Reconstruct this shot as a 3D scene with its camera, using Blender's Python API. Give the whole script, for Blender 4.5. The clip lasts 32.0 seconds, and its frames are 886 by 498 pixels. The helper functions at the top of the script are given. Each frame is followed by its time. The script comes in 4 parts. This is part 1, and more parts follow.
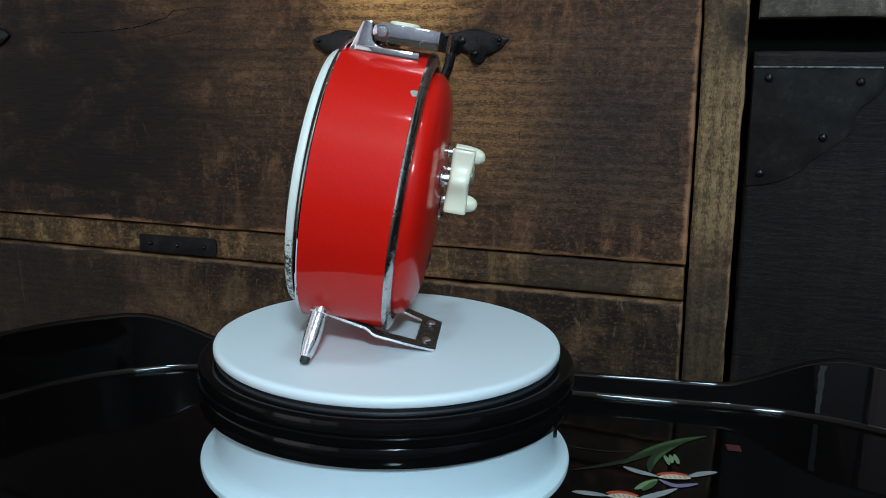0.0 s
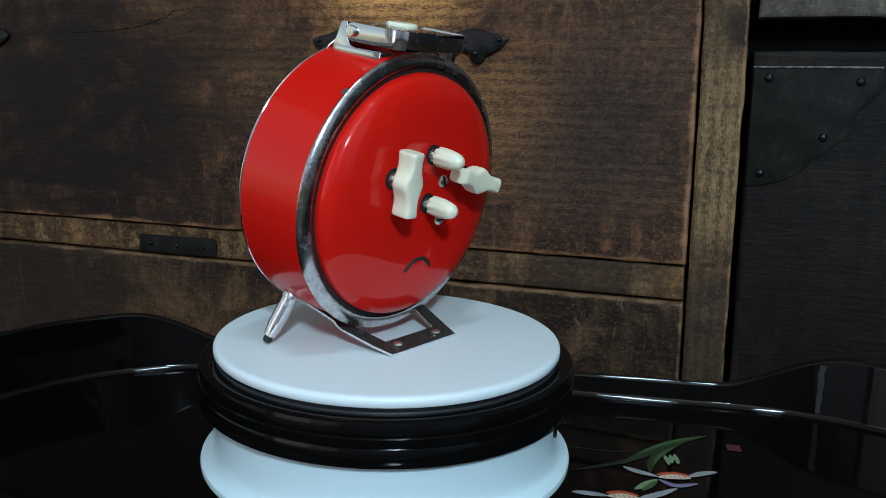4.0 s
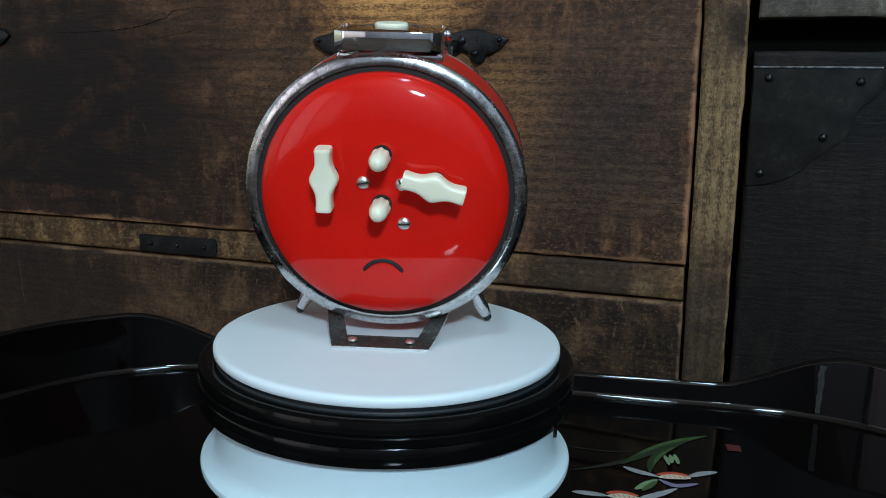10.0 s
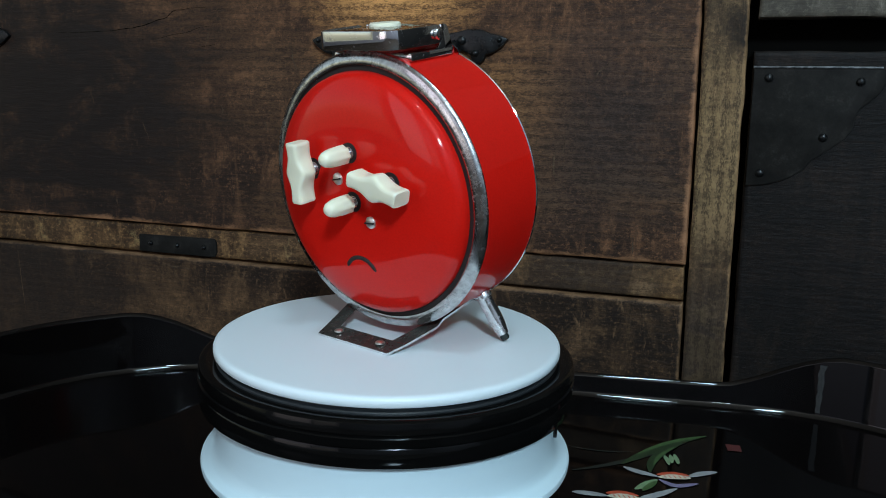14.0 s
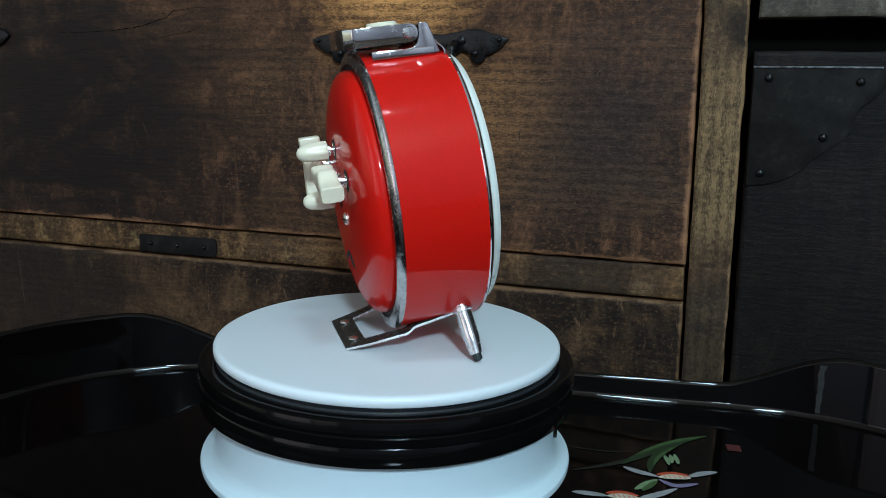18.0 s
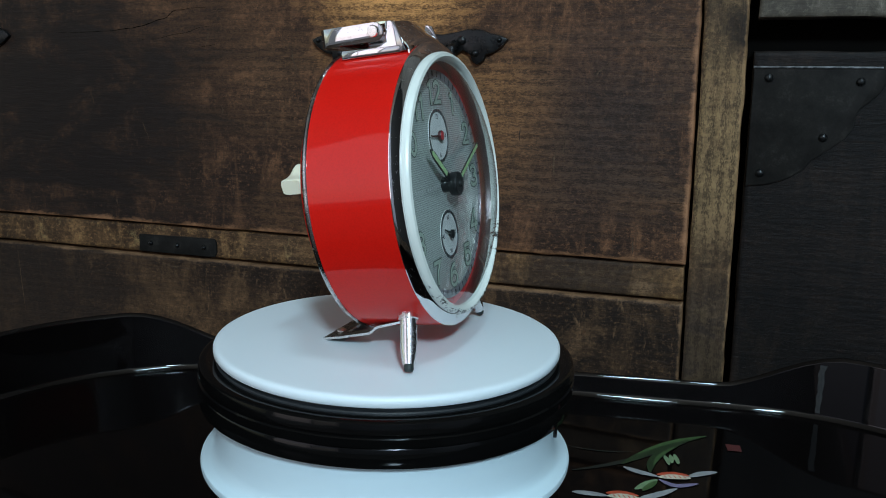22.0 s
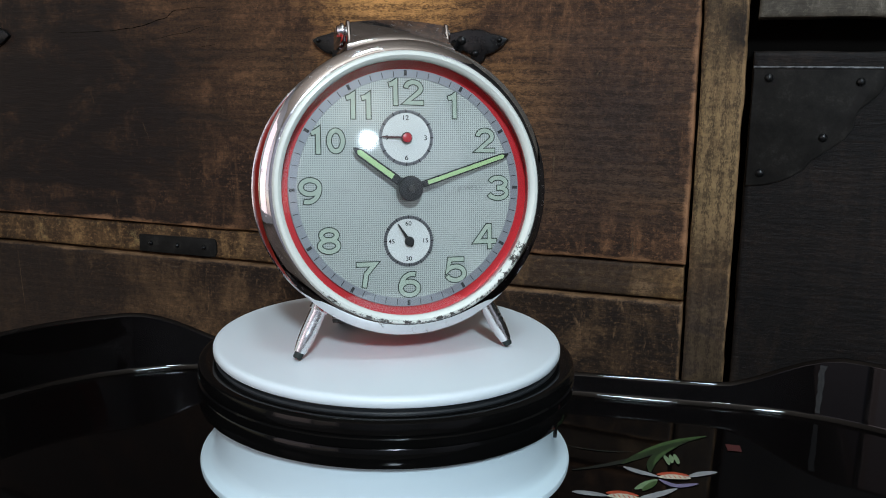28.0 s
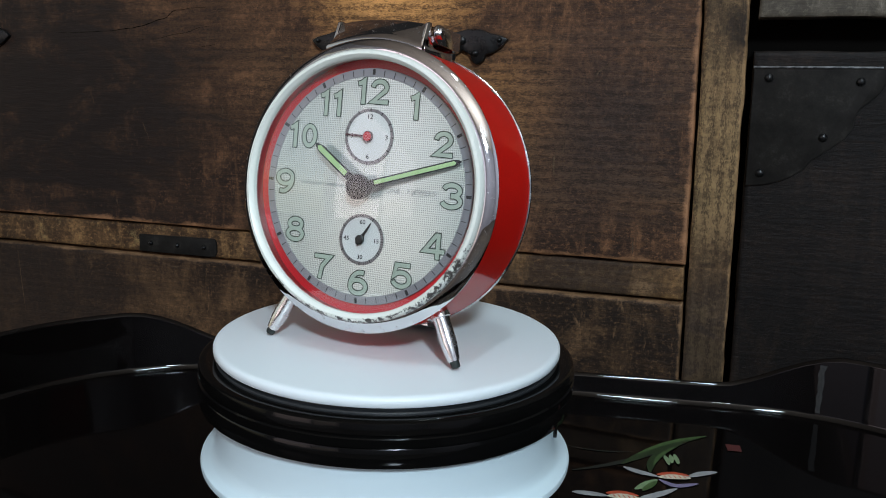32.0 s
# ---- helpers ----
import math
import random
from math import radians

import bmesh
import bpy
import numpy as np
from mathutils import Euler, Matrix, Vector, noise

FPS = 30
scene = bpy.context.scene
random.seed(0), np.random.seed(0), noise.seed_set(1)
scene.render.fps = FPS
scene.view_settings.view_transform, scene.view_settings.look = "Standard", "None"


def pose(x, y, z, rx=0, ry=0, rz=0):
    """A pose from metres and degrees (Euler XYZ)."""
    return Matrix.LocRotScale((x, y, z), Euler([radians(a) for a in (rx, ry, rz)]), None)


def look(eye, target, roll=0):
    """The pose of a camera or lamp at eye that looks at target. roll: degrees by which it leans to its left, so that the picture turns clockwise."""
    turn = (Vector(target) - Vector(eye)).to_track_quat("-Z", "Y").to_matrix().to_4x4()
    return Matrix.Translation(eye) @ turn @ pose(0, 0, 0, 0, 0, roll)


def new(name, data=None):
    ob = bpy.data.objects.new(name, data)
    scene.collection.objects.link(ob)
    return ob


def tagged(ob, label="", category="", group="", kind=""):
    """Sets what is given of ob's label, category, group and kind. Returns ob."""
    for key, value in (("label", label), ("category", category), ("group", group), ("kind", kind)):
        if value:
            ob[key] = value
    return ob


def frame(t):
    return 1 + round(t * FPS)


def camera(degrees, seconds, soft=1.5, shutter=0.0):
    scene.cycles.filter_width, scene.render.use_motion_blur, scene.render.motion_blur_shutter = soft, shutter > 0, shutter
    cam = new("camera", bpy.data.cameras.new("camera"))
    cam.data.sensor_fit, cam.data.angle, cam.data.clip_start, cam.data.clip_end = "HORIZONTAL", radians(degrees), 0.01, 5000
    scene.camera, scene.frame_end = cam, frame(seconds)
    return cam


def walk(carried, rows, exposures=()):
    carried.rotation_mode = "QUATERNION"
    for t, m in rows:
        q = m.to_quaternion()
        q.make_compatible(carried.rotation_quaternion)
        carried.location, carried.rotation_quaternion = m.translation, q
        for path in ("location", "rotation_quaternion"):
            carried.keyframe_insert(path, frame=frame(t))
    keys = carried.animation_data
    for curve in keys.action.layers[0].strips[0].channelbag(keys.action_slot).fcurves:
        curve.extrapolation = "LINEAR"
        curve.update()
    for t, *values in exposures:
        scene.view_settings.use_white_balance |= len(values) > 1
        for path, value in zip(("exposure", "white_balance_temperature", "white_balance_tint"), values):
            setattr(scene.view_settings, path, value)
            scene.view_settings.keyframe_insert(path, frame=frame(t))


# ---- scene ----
# ---- camera ----
cam = camera(53.13, 32.0, soft=1.0)
TOP = 0.072  # height of the turntable's white disc above the floor
EYE_AT = Vector((0.0210, -0.3437, 0.1082 + TOP))
AIM = EYE_AT + Vector((0.0, math.cos(radians(11.87)), -math.sin(radians(11.87))))
VIEW = look(EYE_AT, AIM, 1.569)
walk(cam, [(0.0, VIEW), (32.0, VIEW)], exposures=[(0.0, -0.07, 6500, 10), (25.5, -0.07, 6500, 10), (27.5, 0.03, 7250, 20), (32.0, 0.03, 7250, 20)])

# ---- world and lamps ----
world = bpy.data.worlds.new("world")
scene.world = world
world.use_nodes = True
wn = world.node_tree
sky = wn.nodes.new("ShaderNodeTexSky")
sky.sky_type, sky.sun_disc = "NISHITA", False
sky.sun_elevation, sky.sun_rotation = radians(35), radians(90)
wn.nodes["Background"].inputs["Strength"].default_value = 0.08
wn.links.new(sky.outputs[0], wn.nodes["Background"].inputs["Color"])


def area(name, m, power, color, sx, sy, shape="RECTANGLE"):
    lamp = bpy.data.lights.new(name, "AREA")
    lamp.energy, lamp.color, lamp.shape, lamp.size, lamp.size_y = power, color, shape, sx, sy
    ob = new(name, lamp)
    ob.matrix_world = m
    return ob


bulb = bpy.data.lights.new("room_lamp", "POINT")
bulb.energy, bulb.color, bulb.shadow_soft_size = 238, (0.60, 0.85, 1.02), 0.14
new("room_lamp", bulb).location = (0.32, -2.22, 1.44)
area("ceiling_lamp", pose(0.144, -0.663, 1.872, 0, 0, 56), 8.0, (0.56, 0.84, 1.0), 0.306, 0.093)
area("window_light", pose(-1.66, -1.525, 0.79, 0, -90, 0), 8.4, (0.92, 0.83, 0.9), 1.78, 1.15)
area("garden_light", pose(-1.66, -0.1, 0.79, 0, -90, 0), 2.2, (0.8, 0.86, 0.62), 1.78, 1.3)
area("window_light", pose(-1.66, -3.1, 0.79, 0, -90, 0), 4.8, (0.92, 0.83, 0.9), 1.78, 1.7)


# ---- materials ----
def nodes(name, color=(0.5, 0.5, 0.5), rough=0.5, metal=0.0, **more):
    m = bpy.data.materials.new(name)
    m.use_nodes = True
    b = m.node_tree.nodes["Principled BSDF"]
    b.inputs["Base Color"].default_value = (*color, 1)
    b.inputs["Roughness"].default_value = rough
    b.inputs["Metallic"].default_value = metal
    for key, value in more.items():
        b.inputs[key.replace("_", " ")].default_value = value
    return m, m.node_tree, b


def coords(t, scale=(1, 1, 1), kind="Object", rot=(0, 0, 0)):
    c, m = t.nodes.new("ShaderNodeTexCoord"), t.nodes.new("ShaderNodeMapping")
    m.inputs["Scale"].default_value = scale
    m.inputs["Rotation"].default_value = rot
    t.links.new(c.outputs[kind], m.inputs["Vector"])
    return m.outputs["Vector"]


def noise_tex(t, scale, detail=4, rough=0.6, vec=None, distort=0.0):
    n = t.nodes.new("ShaderNodeTexNoise")
    n.inputs["Scale"].default_value, n.inputs["Detail"].default_value = scale, detail
    n.inputs["Roughness"].default_value, n.inputs["Distortion"].default_value = rough, distort
    t.links.new(vec if vec is not None else coords(t), n.inputs["Vector"])
    return n.outputs["Fac"]


def ramp(t, fac, stops):
    r = t.nodes.new("ShaderNodeValToRGB")
    while len(r.color_ramp.elements) < len(stops):
        r.color_ramp.elements.new(0.5)
    for e, (at, c) in zip(r.color_ramp.elements, stops):
        e.position, e.color = at, (*c, 1) if len(c) == 3 else (c[0], c[0], c[0], 1)
    t.links.new(fac, r.inputs["Fac"])
    return r.outputs["Color"]


def mix(t, fac, a, b, mode="MIX"):
    n = t.nodes.new("ShaderNodeMix")
    n.data_type, n.blend_type = "RGBA", mode
    for sock, v in ((n.inputs["Factor"], fac), (n.inputs["A"], a), (n.inputs["B"], b)):
        if isinstance(v, (int, float)):
            sock.default_value = v
        elif isinstance(v, tuple):
            sock.default_value = (*v, 1)
        else:
            t.links.new(v, sock)
    return n.outputs["Result"]


def bump(t, b, height, strength=0.3, distance=0.001):
    n = t.nodes.new("ShaderNodeBump")
    n.inputs["Strength"].default_value, n.inputs["Distance"].default_value = strength, distance
    t.links.new(height, n.inputs["Height"])
    t.links.new(n.outputs["Normal"], b.inputs["Normal"])


def wood_mat(name, dark, mid, light, vertical=False, worn=0.5, edges=(), wear_and_shade=(), smears=0.5):
    """Old wood: broad stains, fine grain, figure lines, scratches, worn bands along the given edges (axis, at, width),
    and round patches of wear and painted-in light falloff.
    """
    m, t, b = nodes(name, mid, 0.65, Specular_IOR_Level=0.16)
    long, cross = (14.0, 60) if not vertical else (60, 14.0)
    stain = noise_tex(t, 6, 9, 0.66, coords(t, (0.8, 1, 1.2)), 0.7)
    mottle = noise_tex(t, 60, 8, 0.78, coords(t, (0.7, 1, 1.0)), 0.4)
    grain = noise_tex(t, 3.5, 7, 0.7, coords(t, (long * 1.1, 70, cross * 2.0) if not vertical else (cross * 4, 70, cross)), 0.5)
    fine = noise_tex(t, 9, 5, 0.75, coords(t, (long * 3, 200, cross * 3)))
    wave_n = t.nodes.new("ShaderNodeTexWave")
    wave_n.bands_direction = "X" if vertical else "Z"
    for key, value in (("Scale", 7.0), ("Distortion", 14.0), ("Detail", 5.0), ("Detail Scale", 0.9), ("Detail Roughness", 0.6)):
        wave_n.inputs[key].default_value = value
    t.links.new(coords(t, (0.45, 1, 1) if not vertical else (1, 1, 0.45)), wave_n.inputs["Vector"])
    col = ramp(t, stain, [(0.36, dark), (0.5, mid), (0.66, light)])
    broad = noise_tex(t, 2.4, 3, 0.5, coords(t, (1, 1, 0.9)))
    col = mix(t, ramp(t, broad, [(0.4, (0.7,)), (0.6, (0.0,))]), col, dark)
    blot = noise_tex(t, 24, 9, 0.72, coords(t, (1.2, 1, 0.8)), 0.9)
    col = mix(t, ramp(t, blot, [(0.38, (0.85,)), (0.5, (0.0,))]), col, dark)
    col = mix(t, ramp(t, blot, [(0.52, (0.0,)), (0.72, (0.6,))]), col, light)
    col = mix(t, ramp(t, mottle, [(0.38, (0.7,)), (0.55, (0.0,))]), col, dark)
    col = mix(t, ramp(t, grain, [(0.36, (0.2,)), (0.52, (0.0,))]), col, dark)
    col = mix(t, ramp(t, wave_n.outputs["Fac"], [(0.0, (0.45,)), (0.06, (0.0,))]), col, dark)
    col = mix(t, ramp(t, fine, [(0.55, (0.0,)), (0.75, (0.16,))]), col, light)
    smear = noise_tex(t, 1.0, 6, 0.72, coords(t, (62, 60, 17)), 0.8)
    col = mix(t, ramp(t, smear, [(0.36, (smears,)), (0.5, (0.0,))]), col, dark)
    col = mix(t, ramp(t, smear, [(0.53, (0.0,)), (0.7, (smears * 0.9,))]), col, light)
    hatch_b = noise_tex(t, 1.0, 4, 0.7, coords(t, (36, 90, 460)))
    col = mix(t, ramp(t, hatch_b, [(0.52, (0.0,)), (0.68, (0.1,))]), col, light)
    pale = tuple(min(c * 1.35 + 0.012, 0.5) for c in light)
    for turn_y, scale, at in ((0.1, (150, 60, 42), 0.64), (-0.5, (210, 60, 40), 0.66), (0.9, (190, 60, 50), 0.67), (1.45, (190, 60, 26), 0.66)):
        scr = noise_tex(t, 1.0, 5, 0.68, coords(t, scale, rot=(0, turn_y, 0)), 0.7)
        col = mix(t, ramp(t, scr, [(at, (0.0,)), (at + 0.12, (worn,))]), col, pale)
    spots = noise_tex(t, 30, 8, 0.85, coords(t))
    col = mix(t, ramp(t, spots, [(0.57, (0.0,)), (0.7, (worn * 0.9,))]), col, pale)
    col = mix(t, ramp(t, spots, [(0.28, (0.8,)), (0.38, (0.0,))]), col, tuple(c * 0.4 for c in dark))
    specks = noise_tex(t, 480, 4, 0.8, coords(t, (0.75, 1, 1.0)))
    col = mix(t, ramp(t, specks, [(0.36, (0.6,)), (0.48, (0.0,))]), col, dark)
    col = mix(t, ramp(t, specks, [(0.54, (0.0,)), (0.68, (0.42,))]), col, light)
    lines_n = t.nodes.new("ShaderNodeTexWave")
    lines_n.bands_direction = "X" if vertical else "Z"
    for key, value in (("Scale", 52.0), ("Distortion", 7.0), ("Detail", 4.0), ("Detail Scale", 22.0), ("Detail Roughness", 0.6)):
        lines_n.inputs[key].default_value = value
    t.links.new(coords(t, (0.3, 1, 1) if not vertical else (1, 1, 0.3)), lines_n.inputs["Vector"])
    # round tone patches: worn finish, and weaker light painted in as darker colour
    for cx, cz, radius, gain, tone in wear_and_shade:
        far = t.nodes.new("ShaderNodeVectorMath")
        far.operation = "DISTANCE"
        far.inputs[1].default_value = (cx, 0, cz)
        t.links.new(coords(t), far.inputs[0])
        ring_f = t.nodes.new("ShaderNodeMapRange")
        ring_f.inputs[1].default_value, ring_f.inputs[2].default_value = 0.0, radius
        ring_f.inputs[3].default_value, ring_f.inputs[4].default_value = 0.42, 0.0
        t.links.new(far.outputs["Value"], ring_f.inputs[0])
        patch_mask = t.nodes.new("ShaderNodeMath")
        patch_mask.operation = "ADD"
        t.links.new(ring_f.outputs[0], patch_mask.inputs[0])
        t.links.new(noise_tex(t, 16, 8, 0.7, coords(t, (0.55, 1, 1.5)), 0.6), patch_mask.inputs[1])
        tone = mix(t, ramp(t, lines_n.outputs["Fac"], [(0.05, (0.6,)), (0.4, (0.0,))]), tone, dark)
        col = mix(t, ramp(t, patch_mask.outputs[0], [(0.55, (0.0,)), (0.86, (gain,))]), col, mix(t, ramp(t, mix(t, 0.5, grain, specks), [(0.4, (0.65,)), (0.54, (0.0,))]), tone, dark))
    for axis, at, width in edges:
        sp = t.nodes.new("ShaderNodeSeparateXYZ")
        t.links.new(coords(t), sp.inputs[0])
        near = t.nodes.new("ShaderNodeMapRange")
        near.inputs[1].default_value, near.inputs[2].default_value = at, at + width
        near.inputs[3].default_value, near.inputs[4].default_value = 0.42, 0.0
        t.links.new(sp.outputs[axis], near.inputs[0])
        rag = t.nodes.new("ShaderNodeMath")
        rag.operation = "ADD"
        t.links.new(near.outputs[0], rag.inputs[0])
        t.links.new(noise_tex(t, 55, 6, 0.75, coords(t, (0.6, 1, 1)), 0.5), rag.inputs[1])
        col = mix(t, ramp(t, rag.outputs[0], [(0.76, (0.0,)), (1.0, (0.65,))]), col, pale)
    t.links.new(col, b.inputs["Base Color"])
    t.links.new(ramp(t, stain, [(0.3, (0.66,)), (0.75, (0.42,))]), b.inputs["Roughness"])
    h = mix(t, 0.5, grain, spots)
    bump(t, b, h, 0.6, 0.0012)
    return m


# pale patches round the handle; dark left ones paint in the light's falloff
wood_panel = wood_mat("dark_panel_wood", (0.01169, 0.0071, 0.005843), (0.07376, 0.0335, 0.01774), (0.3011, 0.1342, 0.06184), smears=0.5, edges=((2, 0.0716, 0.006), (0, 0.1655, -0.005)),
                      wear_and_shade=((0.0025, 0.1968, 0.26, 0.4, (0.1598, 0.0708, 0.03097)), (-0.0021, 0.2244, 0.08, 1.0, (0.6393, 0.2928, 0.09899)), (0.0578, 0.1548, 0.065, 0.75, (0.3319, 0.1525, 0.05567)), (-0.091, 0.1685, 0.05, 0.5, (0.1844, 0.0915, 0.04332)),
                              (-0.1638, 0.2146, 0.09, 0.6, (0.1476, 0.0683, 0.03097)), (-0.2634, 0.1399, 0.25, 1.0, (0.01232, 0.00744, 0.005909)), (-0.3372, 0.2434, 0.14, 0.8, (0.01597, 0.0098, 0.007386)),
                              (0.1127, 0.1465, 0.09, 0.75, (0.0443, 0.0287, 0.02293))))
# the dark left patch puts the falling light into the board's colour
wood_lower = wood_mat("dark_board_wood", (0.01131, 0.0069, 0.005292), (0.04743, 0.0246, 0.01367), (0.2144, 0.112, 0.05226), smears=0.25, edges=((2, 0.0486, -0.004), (0, 0.1655, -0.004)),
                      wear_and_shade=((-0.2898, 0.0155, 0.16, 0.8, (0.02253, 0.014, 0.01025)),))
# the faint dark patch at far left is painted-in light falloff
wood_rail = wood_mat("worn_rail_wood", (0.02523, 0.01322, 0.007655), (0.139, 0.06653, 0.02803), (0.4549, 0.2383, 0.09544), worn=0.6,
                     wear_and_shade=((0.1121, 0.0602, 0.11, 0.8, (0.04515, 0.0291, 0.02039)), (-0.0201, 0.0579, 0.06, 0.6, (0.3385, 0.168, 0.06813)), (0.1439, 0.0544, 0.012, 0.45, (0.316, 0.1792, 0.09084)), (-0.2883, 0.0573, 0.1, 0.25, (0.05646, 0.0336, 0.01929))))
# darker near the foot, paler midway, two near-black spots at upper right
wood_stile = wood_mat("worn_stile_wood", (0.01847, 0.0108, 0.007144), (0.09246, 0.04752, 0.02411), (0.2938, 0.162, 0.07451), vertical=True, edges=((0, 0.1898, -0.003),),
                      wear_and_shade=((0.1783, 0.0339, 0.12, 0.75, (0.04893, 0.0324, 0.02302)), (0.1794, 0.112, 0.08, 0.5, (0.1959, 0.1134, 0.05477)), (0.1832, 0.1369, 0.1, 0.75, (0.2909, 0.18, 0.08433)), (0.1867, 0.1996, 0.014, 1.0, (0.005133, 0.0045, 0.003969)), (0.1888, 0.1911, 0.012, 1.0, (0.005133, 0.0045, 0.003969))))
wood_drawer = wood_mat("drawer_wood", (0.0038, 0.0027, 0.0023), (0.01, 0.0058, 0.0044), (0.029, 0.017, 0.0115), worn=0.25)
wood_grey = wood_mat("grey_rail_wood", (0.045, 0.036, 0.027), (0.105, 0.087, 0.066), (0.19, 0.16, 0.125))

wood_scratch, t, b = nodes("pale_scratch_wood", (0.1, 0.06, 0.035), 0.7, Specular_IOR_Level=0.1)
t.links.new(ramp(t, noise_tex(t, 420, 6, 0.8), [(0.36, (0.03, 0.018, 0.012)), (0.5, (0.055, 0.034, 0.022)), (0.68, (0.12, 0.078, 0.048))]), b.inputs["Base Color"])

black_gap, t, b = nodes("dark_recess", (0.0032, 0.0027, 0.0023), 0.9, Specular_IOR_Level=0.02)

iron, t, b = nodes("blackened_iron", (0.02, 0.022, 0.024), 0.5, 0.0, Specular_IOR_Level=0.3)
n = noise_tex(t, 180, 5, 0.7)
t.links.new(ramp(t, n, [(0.3, (0.002, 0.002, 0.0021)), (0.7, (0.008, 0.0078, 0.0078))]), b.inputs["Base Color"])
t.links.new(ramp(t, n, [(0.3, (0.2,)), (0.7, (0.4,))]), b.inputs["Roughness"])
bump(t, b, n, 0.4, 0.0006)

iron_plate, t, b = nodes("painted_iron_plate", (0.02, 0.025, 0.028), 0.7, 0.0, Specular_IOR_Level=0.1)
n = noise_tex(t, 60, 8, 0.8)
t.links.new(ramp(t, n, [(0.35, (0.0052, 0.0044, 0.0038)), (0.55, (0.012, 0.0103, 0.009)), (0.7, (0.031, 0.027, 0.0235))]), b.inputs["Base Color"])
bump(t, b, n, 0.3, 0.0004)

worn_iron, t, b = nodes("worn_iron_edge", (0.12, 0.12, 0.12), 0.45)
t.links.new(ramp(t, noise_tex(t, 260, 5, 0.8), [(0.4, (0.015, 0.015, 0.015)), (0.6, (0.16, 0.16, 0.16))]), b.inputs["Base Color"])

lacquer, t, b = nodes("black_lacquer", (0.0022, 0.0016, 0.0015), 0.06, Specular_IOR_Level=0.27)
n = noise_tex(t, 14, 3, 0.5)
t.links.new(ramp(t, noise_tex(t, 90, 5, 0.7), [(0.4, (0.045,)), (0.75, (0.075,))]), b.inputs["Roughness"])
bump(t, b, n, 0.02, 0.0008)
rim_lacquer, t, b = nodes("black_rim_lacquer", (0.0022, 0.0016, 0.0015), 0.03, Specular_IOR_Level=0.42)
t.links.new(ramp(t, noise_tex(t, 90, 5, 0.7), [(0.4, (0.02,)), (0.75, (0.04,))]), b.inputs["Roughness"])
bump(t, b, noise_tex(t, 55, 3, 0.5), 0.03, 0.0008)


def paint(name, color, rough=0.5):
    m, t, b = nodes(name, color, rough)
    n = noise_tex(t, 260, 3, 0.6)
    t.links.new(mix(t, ramp(t, n, [(0.35, (0.0,)), (0.75, (0.45,))]), color, tuple(c * 0.35 for c in color)), b.inputs["Base Color"])
    return m


streak_grey, t, b = nodes("speckled_grey", (0.05, 0.046, 0.045), 0.7)
t.links.new(ramp(t, noise_tex(t, 900, 5, 0.8), [(0.42, (0.003, 0.0026, 0.0026)), (0.66, (0.03, 0.027, 0.025))]), b.inputs["Base Color"])
petal_paint = paint("pale_petal_paint", (0.3, 0.3, 0.3))
violet_paint = paint("pale_violet_paint", (0.2, 0.17, 0.27))
cream_paint = paint("cream_paint", (0.6, 0.55, 0.42))
red_paint = paint("vermilion_paint", (0.5, 0.07, 0.03))
leaf_paint = paint("leaf_green_paint", (0.018, 0.034, 0.012))
mid_leaf = paint("mid_green_paint", (0.05, 0.095, 0.03))
dull_leaf = paint("faded_leaf_paint", (0.013, 0.015, 0.011))
pale_leaf = paint("pale_green_paint", (0.17, 0.25, 0.13))
seal_paint = paint("dark_red_seal_paint", (0.09, 0.02, 0.018))

plastic_white, t, b = nodes("white_plastic", (0.71, 0.77, 0.79), 0.42)
bump(t, b, noise_tex(t, 900, 2, 0.5), 0.05, 0.0002)
plastic_base, t, b = nodes("bluish_white_plastic", (0.6, 0.72, 0.76), 0.4)
bump(t, b, noise_tex(t, 900, 2, 0.5), 0.05, 0.0002)
plastic_black, t, b = nodes("black_plastic", (0.0028, 0.0026, 0.0025), 0.12, Specular_IOR_Level=0.2)
t.links.new(ramp(t, noise_tex(t, 70, 4, 0.6), [(0.35, (0.07,)), (0.75, (0.15,))]), b.inputs["Roughness"])
plastic_grey, t, b = nodes("dark_grey_plastic", (0.02, 0.022, 0.024), 0.4)

red_enamel, t, b = nodes("red_enamel", (0.5, 0.012, 0.008), 0.4, Coat_Weight=0.58, Coat_Roughness=0.05, Specular_IOR_Level=0.05)
n = noise_tex(t, 1400, 2, 0.6)
t.links.new(mix(t, ramp(t, n, [(0.4, (0.0,)), (0.7, (0.35,))]), (0.65, 0.0095, 0.005), (0.48, 0.0065, 0.004)), b.inputs["Base Color"])
bump(t, b, noise_tex(t, 60, 3, 0.5), 0.03, 0.0008)

red_band, t, b = nodes("red_enamel_band", (0.5, 0.012, 0.008), 0.4, Coat_Weight=0.58, Coat_Roughness=0.065, Specular_IOR_Level=0.05)
n = noise_tex(t, 1400, 2, 0.6)
t.links.new(mix(t, ramp(t, n, [(0.4, (0.0,)), (0.7, (0.35,))]), (0.65, 0.0095, 0.005), (0.48, 0.0065, 0.004)), b.inputs["Base Color"])
# uneven rolled sheet: shallow waves round the band, long across its width
bump(t, b, noise_tex(t, 1.0, 3, 0.55, coords(t, (150, 14, 150))), 0.07, 0.0008)

